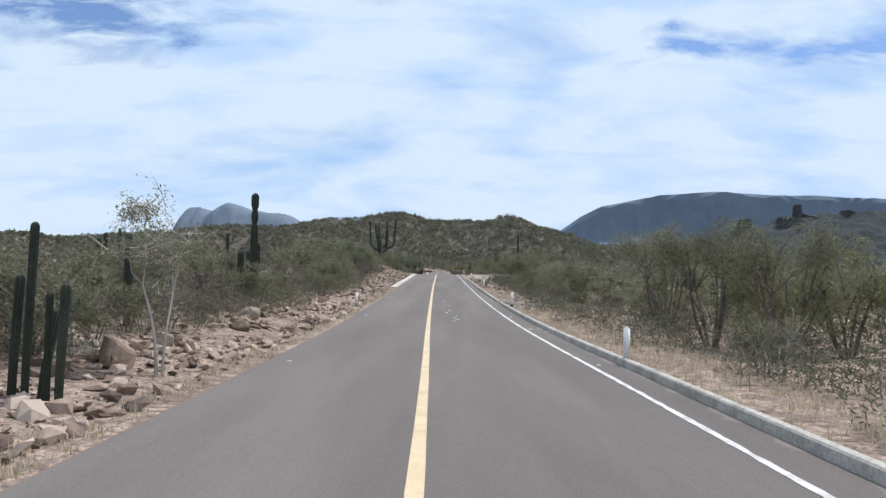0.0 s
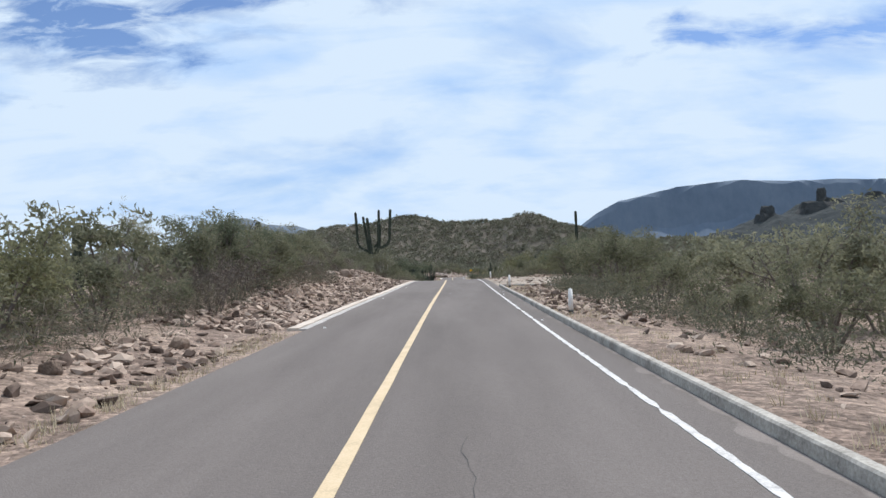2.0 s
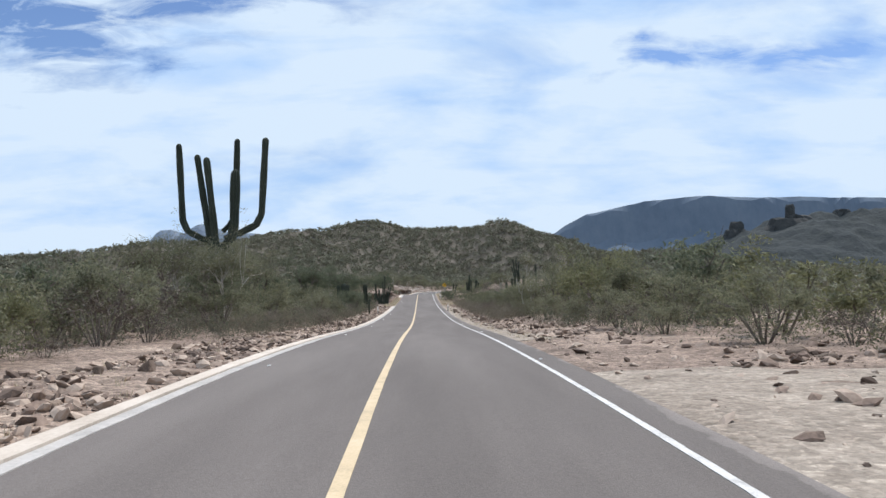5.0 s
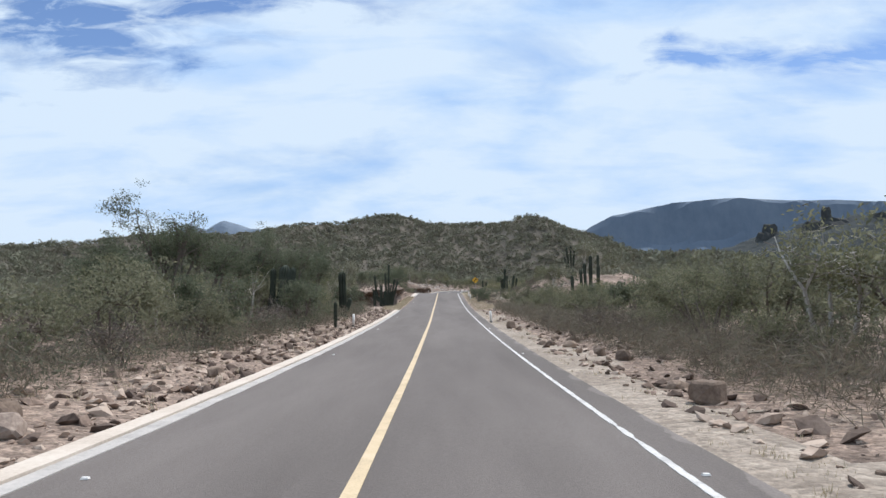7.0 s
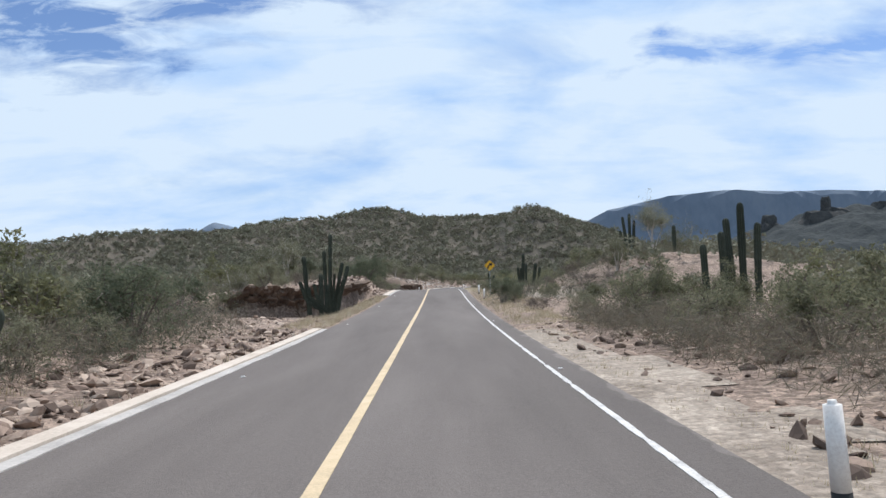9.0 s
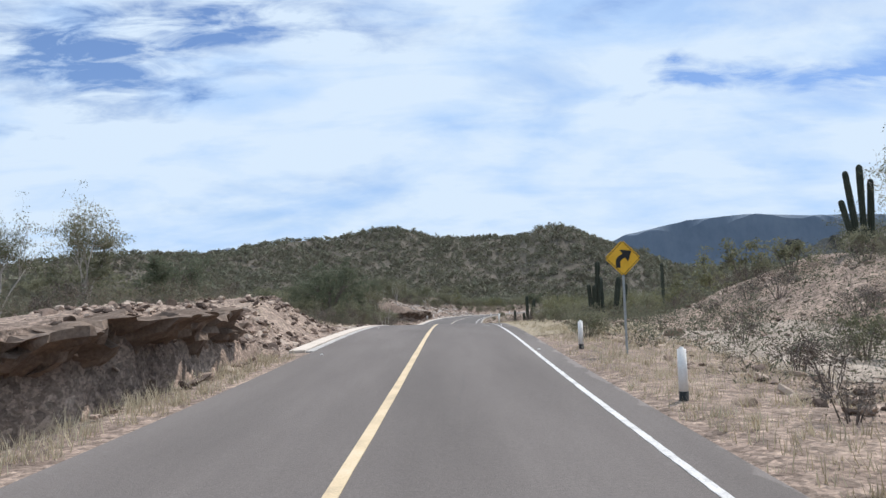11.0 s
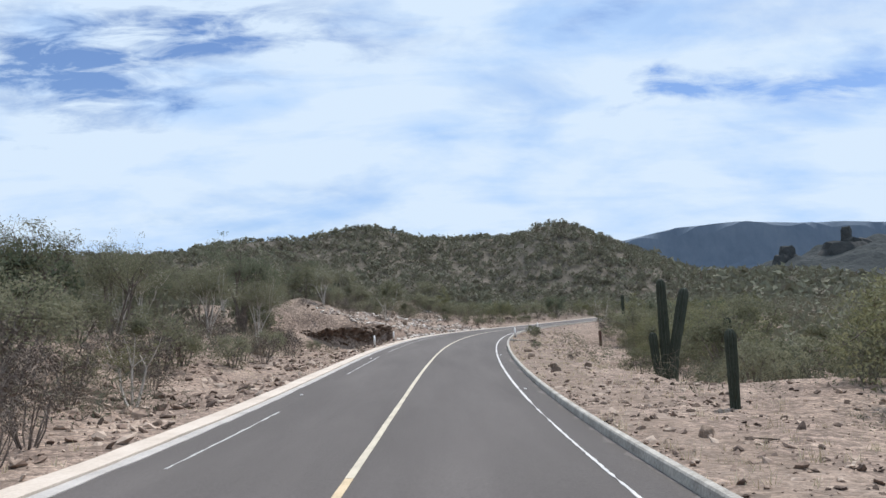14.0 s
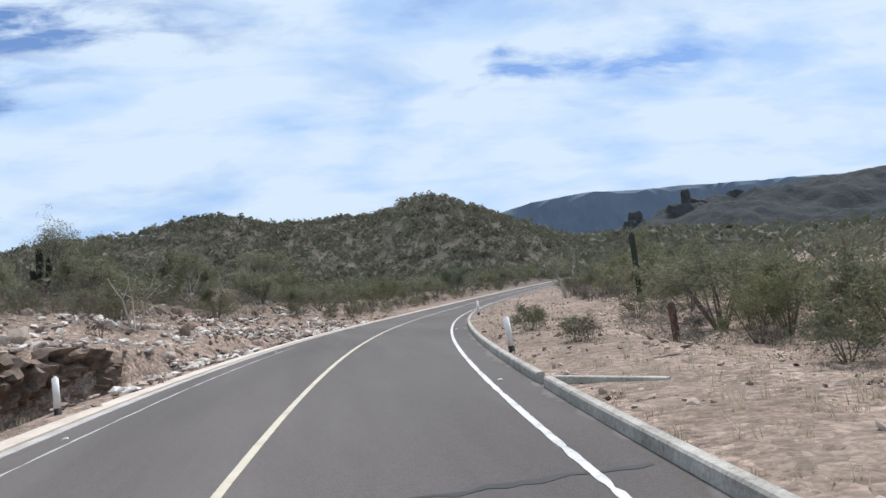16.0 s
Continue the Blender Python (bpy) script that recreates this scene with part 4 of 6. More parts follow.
def shrub(name, seed, h, w, stems, leaves, leaf, mat, bark, crown_low=0.25, twigs=120, flat_top=0.3, trunk_r=0.045, fill=0.5, label="", category="shrub", group="desert shrubs"):
    """Stems that fork twice, bare twigs, and a crown of many small leaves round the twig ends."""
    rng = random.Random(seed)
    wood_v, wood_f, tips = [], [], []
    for k in range(stems):
        a = 2 * math.pi * (k + rng.random() * 0.7) / stems
        reach = w * 0.5 * rng.uniform(0.45, 0.95)
        hh = h * rng.uniform(0.4, 0.62)
        mid = Vector((math.cos(a) * reach * 0.5, math.sin(a) * reach * 0.5, hh))
        limb(wood_v, wood_f, (math.cos(a) * 0.06, math.sin(a) * 0.06, -0.15), mid, trunk_r * rng.uniform(0.7, 1.1), trunk_r * 0.55, Vector((rng.uniform(-.1, .1), rng.uniform(-.1, .1), 0)) * h * 0.4)
        for _ in range(rng.randint(2, 4)):
            b = a + rng.uniform(-0.9, 0.9)
            end = Vector((math.cos(b) * reach * rng.uniform(0.6, 1.1), math.sin(b) * reach * rng.uniform(0.6, 1.1), h * rng.uniform(crown_low + 0.25, 0.95)))
            end.z -= flat_top * h * 0.3 * (Vector((end.x, end.y)).length / (w * 0.5)) ** 2
            limb(wood_v, wood_f, mid, end, trunk_r * 0.5, trunk_r * 0.16, Vector((rng.uniform(-.1, .1), rng.uniform(-.1, .1), rng.uniform(-.1, .15))) * h * 0.3, 3)
            tips.append((mid, end))
    for _ in range(twigs):
        m, e = rng.choice(tips)
        a = m.lerp(e, rng.uniform(0.2, 1))
        d = Vector((rng.gauss(0, 1), rng.gauss(0, 1), rng.gauss(0.35, 0.8))).normalized() * rng.uniform(0.15, 0.42) * (h / 2.4)
        b = a + d
        if b.z < 0.05:
            continue
        n = d.orthogonal().normalized() * 0.008
        k = len(wood_v)
        wood_v += [a - n, a + n, b]
        wood_f.append((k, k + 1, k + 2))
        tips.append((a, b)) if rng.random() < 0.8 else None
    root = new(name)
    part("trunk", (wood_v, wood_f), bark, root)
    if leaves:
        nr = np.random.RandomState(seed)
        ends = np.array([tuple(e.lerp(m, rng.random() * 0.5)) for m, e in tips])
        pick = nr.randint(0, len(ends), leaves)
        spread = min(0.17, (0.075 if fill else 0.05) * min(h, w))
        c = ends[pick] + np.clip(nr.normal(0, 1, (leaves, 3)), -1.4, 1.4) * np.array([spread, spread, spread * 0.55])
        # fill between the twigs, thinning towards the ground and torn by gaps
        m = int(leaves * fill)
        d = nr.normal(0, 1, (m, 3))
        d /= np.linalg.norm(d, axis=1)[:, None]
        d *= nr.uniform(0.3, 1, (m, 1)) ** 0.4
        body = np.stack([d[:, 0] * w * 0.48, d[:, 1] * w * 0.48, h * (0.44 + 0.46 * d[:, 2])], 1)
        lump = np.sin(body[:, 0] * 3.1 + seed) * np.sin(body[:, 1] * 2.7 + 2 * seed) + np.sin(body[:, 2] * 4.3 + 0.7 * body[:, 0] * 3)
        c = np.concatenate([c, body[lump > -0.25]])
        c = c[c[:, 2] > h * crown_low * 0.5]
        n = len(c)
        d1 = nr.normal(0, 1, (n, 3))
        d1 /= np.linalg.norm(d1, axis=1)[:, None]
        d2 = nr.normal(0, 1, (n, 3))
        d2 = np.cross(d1, d2)
        d2 /= np.linalg.norm(d2, axis=1)[:, None]
        size = leaf * nr.uniform(0.6, 1.4, (n, 1))
        v = np.stack([c - d1 * size, c + d2 * size * 0.75, c + d1 * size], 1).reshape(-1, 3)
        part("crown", (v.tolist(), np.arange(3 * n).reshape(n, 3).tolist()), mat, root)
    return tagged(root, label, category, group)


SHRUBS = [
    # name, seed, height, width, stems, leaves, leaf size, leaf material, crown start, twigs, flat top, stem radius, label
    ("mesquite_shrub", 1, 2.5, 3.6, 7, 3900, 0.05, M_LEAF, 0.08, 170, 0.3, 0.045, "wide grey-green mesquite shrub with dark stems"),
    ("thorn_shrub", 2, 2.0, 3.0, 8, 3200, 0.046, M_LEAF, 0.04, 170, 0.3, 0.04, "low grey-green thorn shrub with fine leaves"),
    ("palo_verde_shrub", 3, 3.0, 4.0, 7, 4600, 0.048, M_LEAFYELLOW, 0.08, 170, 0.3, 0.045, "airy yellow-green palo verde shrub"),
    ("bare_shrub", 4, 1.8, 2.6, 10, 300, 0.045, M_TWIG, 0.03, 480, 0.3, 0.022, "leafless brown thorn shrub of fine twigs"),
    ("mesquite_shrub", 5, 3.0, 4.8, 8, 5500, 0.05, M_LEAF, 0.15, 170, 0.8, 0.05, "spreading mesquite shrub with a flat grey-green crown"),
    ("ironwood_shrub", 6, 3.4, 4.2, 9, 6500, 0.055, M_LEAFDARK, 0.03, 200, 0.3, 0.05, "dense deep green leafy shrub"),
    ("bare_shrub", 7, 1.1, 1.7, 10, 260, 0.04, M_TWIG, 0.03, 420, 0.3, 0.018, "small dry leafless shrub of brown twigs"),
    ("creosote_shrub", 8, 1.5, 2.1, 11, 2000, 0.042, M_LEAF, 0.03, 170, 0.3, 0.022, "small olive-green bushy shrub"),
]
KINDS = [shrub(n, sd, h, w, st, lv, ls, mt, M_BARK, lo, tw, ft, tr, label=lb) for n, sd, h, w, st, lv, ls, mt, lo, tw, ft, tr, lb in SHRUBS]
# the same shrubs with fewer and larger leaves, for the rows behind
BACK_KINDS = [shrub(n, sd + 40, h, w, max(4, st - 3), int(lv * 0.28), ls * 1.75, mt, M_BARK, lo, int(tw * 0.3), ft, tr, label=lb) for n, sd, h, w, st, lv, ls, mt, lo, tw, ft, tr, lb in SHRUBS]
TREES = [
    shrub("desert_tree", 9, 4.4, 3.4, 5, 7500, 0.042, M_LEAF, M_PALEBARK, 0.36, 420, trunk_r=0.05, label="slender tree with pale bark and sparse grey-green leaves", fill=0.0, category="tree", group="desert trees"),
    shrub("desert_tree", 10, 2.7, 2.8, 3, 2200, 0.036, M_LEAFYELLOW, M_PALEBARK, 0.4, 320, trunk_r=0.065, label="nearly bare tree with pale forked branches", fill=0.0, category="tree", group="desert trees"),
    shrub("desert_tree", 12, 5.0, 4.2, 6, 15000, 0.04, M_LEAFDARK, M_BARK, 0.35, 320, trunk_r=0.09, label="tall green mesquite tree above the scrub", fill=0.15, category="tree", group="desert trees"),
    shrub("desert_tree", 13, 2.7, 1.7, 2, 3000, 0.026, M_LEAF, M_PALEBARK, 0.5, 400, trunk_r=0.03, label="thin young tree with white bark and few leaves", fill=0.0, category="tree", group="desert trees"),
    shrub("desert_tree", 14, 5.2, 6.4, 9, 15000, 0.06, M_LEAFDARK, M_BARK, 0.04, 260, trunk_r=0.09, label="big dense deep green mesquite tree", fill=0.6, category="tree", group="desert trees"),
    shrub("desert_tree", 15, 3.3, 3.2, 7, 8000, 0.032, M_LEAF, M_BARK, 0.42, 300, trunk_r=0.045, label="many-stemmed grey-green mesquite tree beside the kerb", fill=0.25, category="tree", group="desert trees"),
]
DEAD = shrub("dead_shrub", 23, 1.25, 1.3, 3, 0, 0.04, M_LEAF, M_PALEBARK, 0.2, 14, trunk_r=0.022, label="dead shrub with bleached white forked branches", group="dead shrubs")
CHARRED = shrub("dead_shrub", 24, 1.3, 2.0, 5, 0, 0.04, M_LEAF, M_BARK, 0.2, 60, trunk_r=0.045, label="leafless dark shrub with gnarled bare branches", group="dead shrubs")
used = set()
placed = []


def put(kind, x, y, turn, size, zsize=None):
    m = Matrix.LocRotScale((x, y, gz(x, y) - 0.06), Euler((0, 0, turn)), None)
    if kind.name not in used:
        used.add(kind.name)
        kind.scale = (size, size, zsize or size)
        kind.matrix_world = m @ Matrix.Diagonal((size, size, zsize or size, 1))
        ob = kind
    else:
        ob = copy_thing(kind, m)
        ob.scale = (size, size, zsize or size)
    placed.append((x, y, size))
    return ob


# how far from the centre line the scrub begins
LEFT_S, LEFT_O = [-10, 30, 32, 56, 72, 112, 130, 170, 200, 212, 228, 252, 256, 276, 280, 296, 300, 330, 336, 352, 372, 450], [4.9, 5.3, 6.0, 5.9, 6.2, 8.8, 6.8, 6.0, 5.8, 9.0, 9.5, 9.5, 6.6, 6.0, 6.2, 6.6, 9.0, 9.5, 12.0, 11.0, 6.6, 6.4]
RIGHT_S, RIGHT_O = [-10, 14, 22, 30, 40, 82, 86, 112, 126, 165, 200, 205, 225, 240, 272, 280, 300, 345, 352, 420], [8.8, 8.2, 7.0, 7.8, 6.8, 7.6, 11.5, 11.5, 7.4, 7.0, 6.6, 7.0, 9.5, 12.5, 13.5, 10, 11, 12, 9.5, 8.0]
rng = random.Random(41)


# places kept clear of scattered shrubs, so that what stands there shows: metres along, to the right, radius
CLEAR = ((177.6, -7.3, 2.2), (41.0, 12.6, 2.6), (45.0, 14.2, 1.5), (190.0, -5.6, 1.8), (178.8, -5.4, 1.6), (300.5, 8.5, 3.0), (291.5, 7.0, 1.6), (301.0, -8.0, 1.6))


def scatter(side, s0, s1, depth, step_s, weights, chance=1.0):
    s = s0
    while s < s1:
        start = float(np.interp(s, LEFT_S, LEFT_O) if side < 0 else np.interp(s, RIGHT_S, RIGHT_O))
        o = start + rng.uniform(0, 0.8)
        while o < depth:
            front = o < start + 1.0
            pool = KINDS if o < start + 2.6 else BACK_KINDS
            kind = rng.choice((KINDS[3], KINDS[6], KINDS[7])) if front and rng.random() < 0.6 else rng.choices(pool, weights)[0]
            size = rng.uniform(0.6, 0.85) if front else rng.uniform(0.8, 1.2) * (1.15 if 122 < s < 178 and (side < 0 or s < 158) else 0.7 if side > 0 and (158 <= s < 240 or 29 < s < 56) else 1)
            q = on_road(s + rng.uniform(-1.5, 1.5), side * (o + 0.6 * size))
            if rng.random() < chance and all(math.hypot(s - cs, side * o - co) > r for cs, co, r in CLEAR):
                put(kind, q.x, q.y, rng.uniform(0, 6.28), size, size * rng.uniform(0.8, 1.1))
            o += rng.uniform(1.9, 3.1) * (1 + (o - start) * 0.12)
        s += step_s * rng.uniform(0.8, 1.2)


def place(k, s, off, size, zsize=None, pool=None):
    q = on_road(s, off)
    return put((pool or KINDS)[k], q.x, q.y, rng.uniform(0, 6.28), size, zsize)


# the ones that stand out
for k, s, off, size in ((3, 10.9, -3.9, 0.95), (4, 273.0, -8.4, 0.92), (4, 278.5, -9.6, 0.75), (0, 253.0, 22.6, 1.35), (0, 239.5, 15.5, 0.7), (0, 272.0, 31.0, 1.9), (2, 169.5, -9.5, 1.05), (2, 177.0, -10.5, 0.95), (2, 184.0, -9.0, 0.95), (1, 166.0, -8.6, 0.9), (1, 279.0, -4.7, 0.62), (1, 296.0, -6.4, 0.7), (1, 369.0, 9.1, 1.35), (2, 326.0, -14.0, 1.3), (0, 337.0, -12.0, 0.8),
                        (1, 345.0, -9.0, 0.9), (0, 322.0, -11.5, 1.0), (0, 328.0, -13.5, 1.05), (0, 316.0, -12.0, 0.95), (1, 12.9, 6.3, 0.5), (0, 246.0, -12.5, 0.95), (0, 243.0, -14.0, 0.85), (1, 156.0, 8.4, 1.1), (5, 25.7, 8.2, 1.15), (5, 20.6, 8.0, 1.12), (5, 17.0, 8.2, 1.05), (1, 178.5, -9.0, 1.1), (0, 80.0, -12.0, 0.75), (1, 86.0, -11.5, 1.35), (0, 94.0, -13.5, 0.7), (0, 71.0, -13.0, 0.72), (4, 173.5, -13.5, 0.8), (4, 183.0, -8.4, 0.72), (4, 190.5, -9.5, 0.75), (0, 330.0, -16.0, 0.8), (0, 228.0, -12.0, 0.75), (2, 318.0, -17.0, 0.8), (2, 185.2, -8.2, 0.98), (2, 189.6, -8.0, 0.95), (2, 182.3, -10.2, 0.98), (4, 101.5, 11.9, 0.7), (4, 96.5, 13.4, 0.6), (4, 106.5, 14.6, 0.62), (0, 141.0, -9.4, 1.15), (0, 145.6, -13.0, 1.25), (5, 147.5, -9.8, 1.45), (5, 139.0, -12.5, 1.4), (5, 143.5, -10.6, 1.3), (0, 316.0, -15.5, 1.05), (0, 311.0, -14.0, 0.9), (5, 307.5, -12.5, 1.2), (5, 321.0, -14.5, 1.3), (0, 319.0, -18.5, 1.1), (2, 325.0, -20.0, 0.9), (5, 303.0, -13.5, 1.25), (0, 333.5, -19.0, 1.0), (5, 330.0, -21.5, 1.4), (0, 340.0, -18.0, 1.0), (5, 345.5, -17.0, 1.3), (2, 349.0, -19.5, 0.85), (0, 352.0, -16.0, 0.9), (5, 357.0, -18.0, 1.4), (5, 312.5, -18.0, 1.3), (0, 363.0, -15.0, 0.95), (5, 370.0, -13.0, 1.2), (5, 299.0, -16.0, 1.2), (2, 305.0, -19.0, 0.9), (0, 43.0, 15.0, 0.8)):
    place(k, s, off, size, pool=TREES)
for k, s, off, size in ((2, 19.5, 9.6, 1.0), (3, 13.4, 6.2, 0.6), (0, 27.5, 9.0, 1.05), (4, 169.0, 9.8, 1.0), (0, 173.0, 11.0, 1.15), (0, 166.0, 9.0, 0.9), (4, 163.0, 10.4, 1.0), (0, 178.5, 11.5, 1.0), (3, 170.5, 6.8, 0.7), (3, 168.0, 6.3, 0.6), (6, 172.0, 6.2, 0.8), (3, 165.0, 6.6, 0.7), (3, 174.6, -6.8, 0.75), (3, 171.5, -6.4, 0.8), (3, 180.0, -7.0, 0.8), (3, 79.5, -9.2, 1.0), (3, 83.5, -9.6, 1.1), (3, 88.0, -9.4, 1.0), (3, 76.0, -8.8, 0.9), (0, 82.0, -11.6, 1.15), (3, 92.0, -9.6, 1.0), (3, 96.0, -9.3, 0.9), (0, 40.0, -6.0, 0.85), (1, 44.0, -6.4, 0.95), (1, 47.0, -6.2, 0.9), (2, 51.5, -6.9, 0.85), (7, 37.5, -5.6, 0.8), (3, 42.0, -5.4, 0.6), (3, 62.0, -6.8, 0.8), (4, 74.5, 8.6, 1.05), (4, 79.0, 10.5, 1.05), (4, 91.0, 11.2, 1.2), (4, 96.0, 12.0, 1.2), (0, 87.5, 12.0, 1.25), (4, 103.0, 13.4, 1.3), (4, 108.5, 12.6, 1.3), (0, 113.0, 13.6, 1.35), (4, 118.5, 14.0, 1.25), (0, 100.0, 15.0, 1.4), (5, 106.0, 16.0, 1.1), (2, 139.0, 9.6, 1.4), (5, 177.5, -6.2, 0.8), (3, 336.5, -9.5, 0.6), (3, 338.5, -12.5, 0.8), (6, 341.5, -8.6, 0.7), (7, 346.0, -10.4, 0.7), (0, 339.0, -14.5, 1.1), (0, 334.0, -15.5, 1.1), (1, 349.0, -11.5, 0.9), (2, 325.0, 14.0, 1.0), (0, 329.0, 15.0, 1.1), (0, 333.0, 14.5, 1.0), (4, 338.0, 15.5, 1.1), (2, 343.0, 14.5, 1.05), (0, 321.0, 13.0, 0.9), (4, 317.0, 14.0, 0.85), (4, 347.0, 13.5, 1.3), (0, 312.0, 13.0, 1.2), (2, 336.0, 18.0, 1.5), (0, 327.0, 19.0, 1.5), (3, 12.5, -5.6, 0.6), (7, 14.5, -5.9, 0.7), (3, 16.5, -5.8, 0.6), (6, 18.2, -5.6, 0.7), (7, 10.8, -6.2, 0.8), (3, 21.8, -6.4, 0.8), (3, 24.0, -7.0, 0.9), (6, 22.0, -5.4, 0.6), (7, 30.0, -6.2, 0.8), (3, 32.5, -6.4, 0.7), (3, 28.5, -6.8, 0.8), (7, 302.0, 10.6, 0.9), (0, 306.0, 12.5, 0.9), (7, 283.5, -5.6, 0.8), (3, 286.0, -5.8, 0.8), (0, 303.0, -8.6, 0.9), (7, 306.0, -7.2, 0.9), (3, 309.0, -6.9, 0.8), (7, 312.0, -7.6, 0.9), (3, 315.0, -7.4, 0.7), (3, 269.0, -6.2, 0.8), (3, 272.5, -6.0, 0.9), (7, 266.0, -6.6, 0.8), (7, 224.6, -5.4, 0.75), (4, 101.8, 10.4, 1.0), (0, 105.0, 10.8, 0.9), (0, 144.0, -10.0, 1.2), (1, 147.5, -9.6, 1.2), (3, 221.0, -4.9, 0.5), (0, 343.0, -13.5, 0.9), (3, 340.0, -11.5, 0.8), (7, 347.0, -12.0, 0.9), (0, 351.0, -14.0, 1.0), (3, 344.5, -10.4, 0.6), (3, 354.0, -12.5, 0.8), (3, 60.5, -6.0, 0.85), (3, 64.0, -6.4, 0.95), (3, 67.0, -6.6, 0.8), (3, 70.0, -7.0, 0.9), (0, 66.0, -8.6, 1.0), (7, 69.0, -8.0, 0.9),
                        (3, 174.5, 5.6, 0.5), (5, 68.0, -8.8, 0.95), (0, 72.0, -9.4, 1.3), (5, 76.5, -10.2, 0.9), (0, 81.0, -10.8, 1.25), (5, 88.0, -11.6, 0.85), (0, 95.0, -12.0, 1.3), (4, 101.0, -12.4, 1.2), (0, 108.0, -12.8, 1.25), (0, 70.0, -7.0, 0.85), (5, 72.6, -7.3, 0.7), (0, 75.2, -7.6, 1.0), (0, 78.6, -8.0, 1.05), (3, 74.0, -6.6, 0.8), (3, 77.0, -7.0, 0.85), (3, 277.4, 5.7, 0.6), (3, 280.6, 7.8, 0.9), (7, 283.0, 8.6, 0.9), (3, 285.5, 8.2, 0.8), (6, 279.0, 6.9, 0.8), (3, 99.0, -9.6, 1.3), (0, 103.5, -10.6, 1.15), (3, 106.0, -9.8, 1.25), (3, 111.0, -10.2, 1.3), (0, 114.5, -11.2, 1.2), (3, 118.0, -9.6, 1.3), (1, 121.0, -10.6, 1.3), (3, 125.0, -8.8, 1.2), (0, 128.5, -10.0, 1.2), (3, 132.0, -8.4, 1.2), (3, 90.0, -10.8, 1.3), (3, 85.0, -10.4, 1.3), (3, 80.0, -9.8, 1.3), (3, 282.5, -7.2, 1.0), (0, 284.5, -8.4, 0.85), (3, 285.0, -6.2, 0.9), (0, 288.0, -7.6, 0.8), (3, 290.5, -6.6, 0.95), (7, 287.0, -6.4, 1.1), (3, 281.5, -5.9, 0.75), (0, 292.5, -9.0, 0.9), (3, 295.0, -7.4, 0.9), (3, 301.6, -8.6, 0.85), (3, 290.0, -5.4, 0.85), (4, 297.5, -10.5, 0.9), (3, 304.4, -8.4, 0.8), (0, 276.0, -6.6, 0.7), (3, 279.0, -6.3, 0.8), (7, 274.6, -6.1, 0.9), (7, 337.0, 4.95, 0.55), (7, 332.4, 5.3, 0.45), (7, 242.4, 5.1, 0.62), (7, 257.7, 5.5, 0.6), (5, 223.1, 4.8, 0.55), (6, 236.0, 11.0, 0.9), (3, 240.5, 12.6, 0.7), (6, 244.0, 10.8, 0.8), (3, 247.5, 13.4, 0.8), (6, 250.0, 11.6, 0.9), (3, 253.5, 14.8, 0.8), (6, 257.0, 12.4, 0.8), (3, 242.5, 15.6, 0.8), (6, 246.0, 17.2, 0.9), (0, 249.5, 18.0, 0.6), (5, 224.3, 5.5, 0.42), (6, 219.0, 6.4, 0.9), (6, 216.0, 5.6, 0.7), (7, 217.0, 8.2, 0.8), (2, 293.0, 11.2, 1.2), (2, 288.5, 12.0, 1.2), (2, 297.0, 12.8, 1.1), (0, 284.0, 12.5, 1.2), (0, 280.5, 14.5, 1.2), (0, 300.5, 17.0, 1.3), (4, 296.0, 19.0, 1.3), (4, 301.5, 14.5, 0.95), (2, 286.0, 16.0, 1.1), (0, 309.0, 14.5, 0.8), (4, 292.0, 16.0, 1.15), (7, 257.6, 6.4, 0.55), (7, 243.5, 5.6, 0.55), (7, 263.0, 7.8, 0.8), (3, 301.5, -8.6, 0.9), (3, 288.5, -5.0, 0.6),
                        (7, 338.0, 5.3, 0.42), (6, 332.6, 5.6, 0.55), (7, 315.5, 10.0, 1.15), (3, 322.0, -9.4, 0.75), (7, 318.5, 5.1, 0.3), (6, 309.5, 6.0, 0.4), (6, 321.0, 5.0, 0.5), (3, 283.0, -6.4, 0.8), (7, 285.0, -7.6, 0.95), (3, 287.0, -8.6, 0.9), (6, 282.0, -5.3, 0.85), (7, 290.0, -9.2, 1.0), (3, 293.0, -7.6, 0.85), (0, 286.0, -10.2, 0.9), (7, 280.5, -6.4, 0.8), (3, 296.0, -9.2, 0.9), (6, 299.0, -7.2, 0.8), (7, 225.5, 5.7, 0.65), (6, 227.5, 5.3, 0.6), (3, 230.5, 6.6, 0.55), (6, 233.0, 7.3, 0.8), (7, 231.0, 8.6, 0.7), (7, 235.0, 9.6, 0.7), (6, 239.0, 8.6, 0.8), (6, 150.0, -5.6, 0.7), (0, 160.0, -7.6, 1.0), (6, 140.0, -6.0, 0.7), (5, 166.0, -7.0, 0.8)):
    place(k, s, off, size)

place(0, 281.0, -5.3, 1.0, pool=[DEAD])
place(0, 12.9, 6.1, 0.75, pool=[DEAD])
place(0, 179.5, -9.9, 2.2, pool=[DEAD])
for s, off, size in ((87.5, -10.9, 2.9), (301.0, -8.6, 1.1), (304.2, -8.6, 1.0), (308.5, -7.6, 0.7), (285.6, -6.4, 0.8)):
    place(0, s, off, size, pool=[CHARRED])

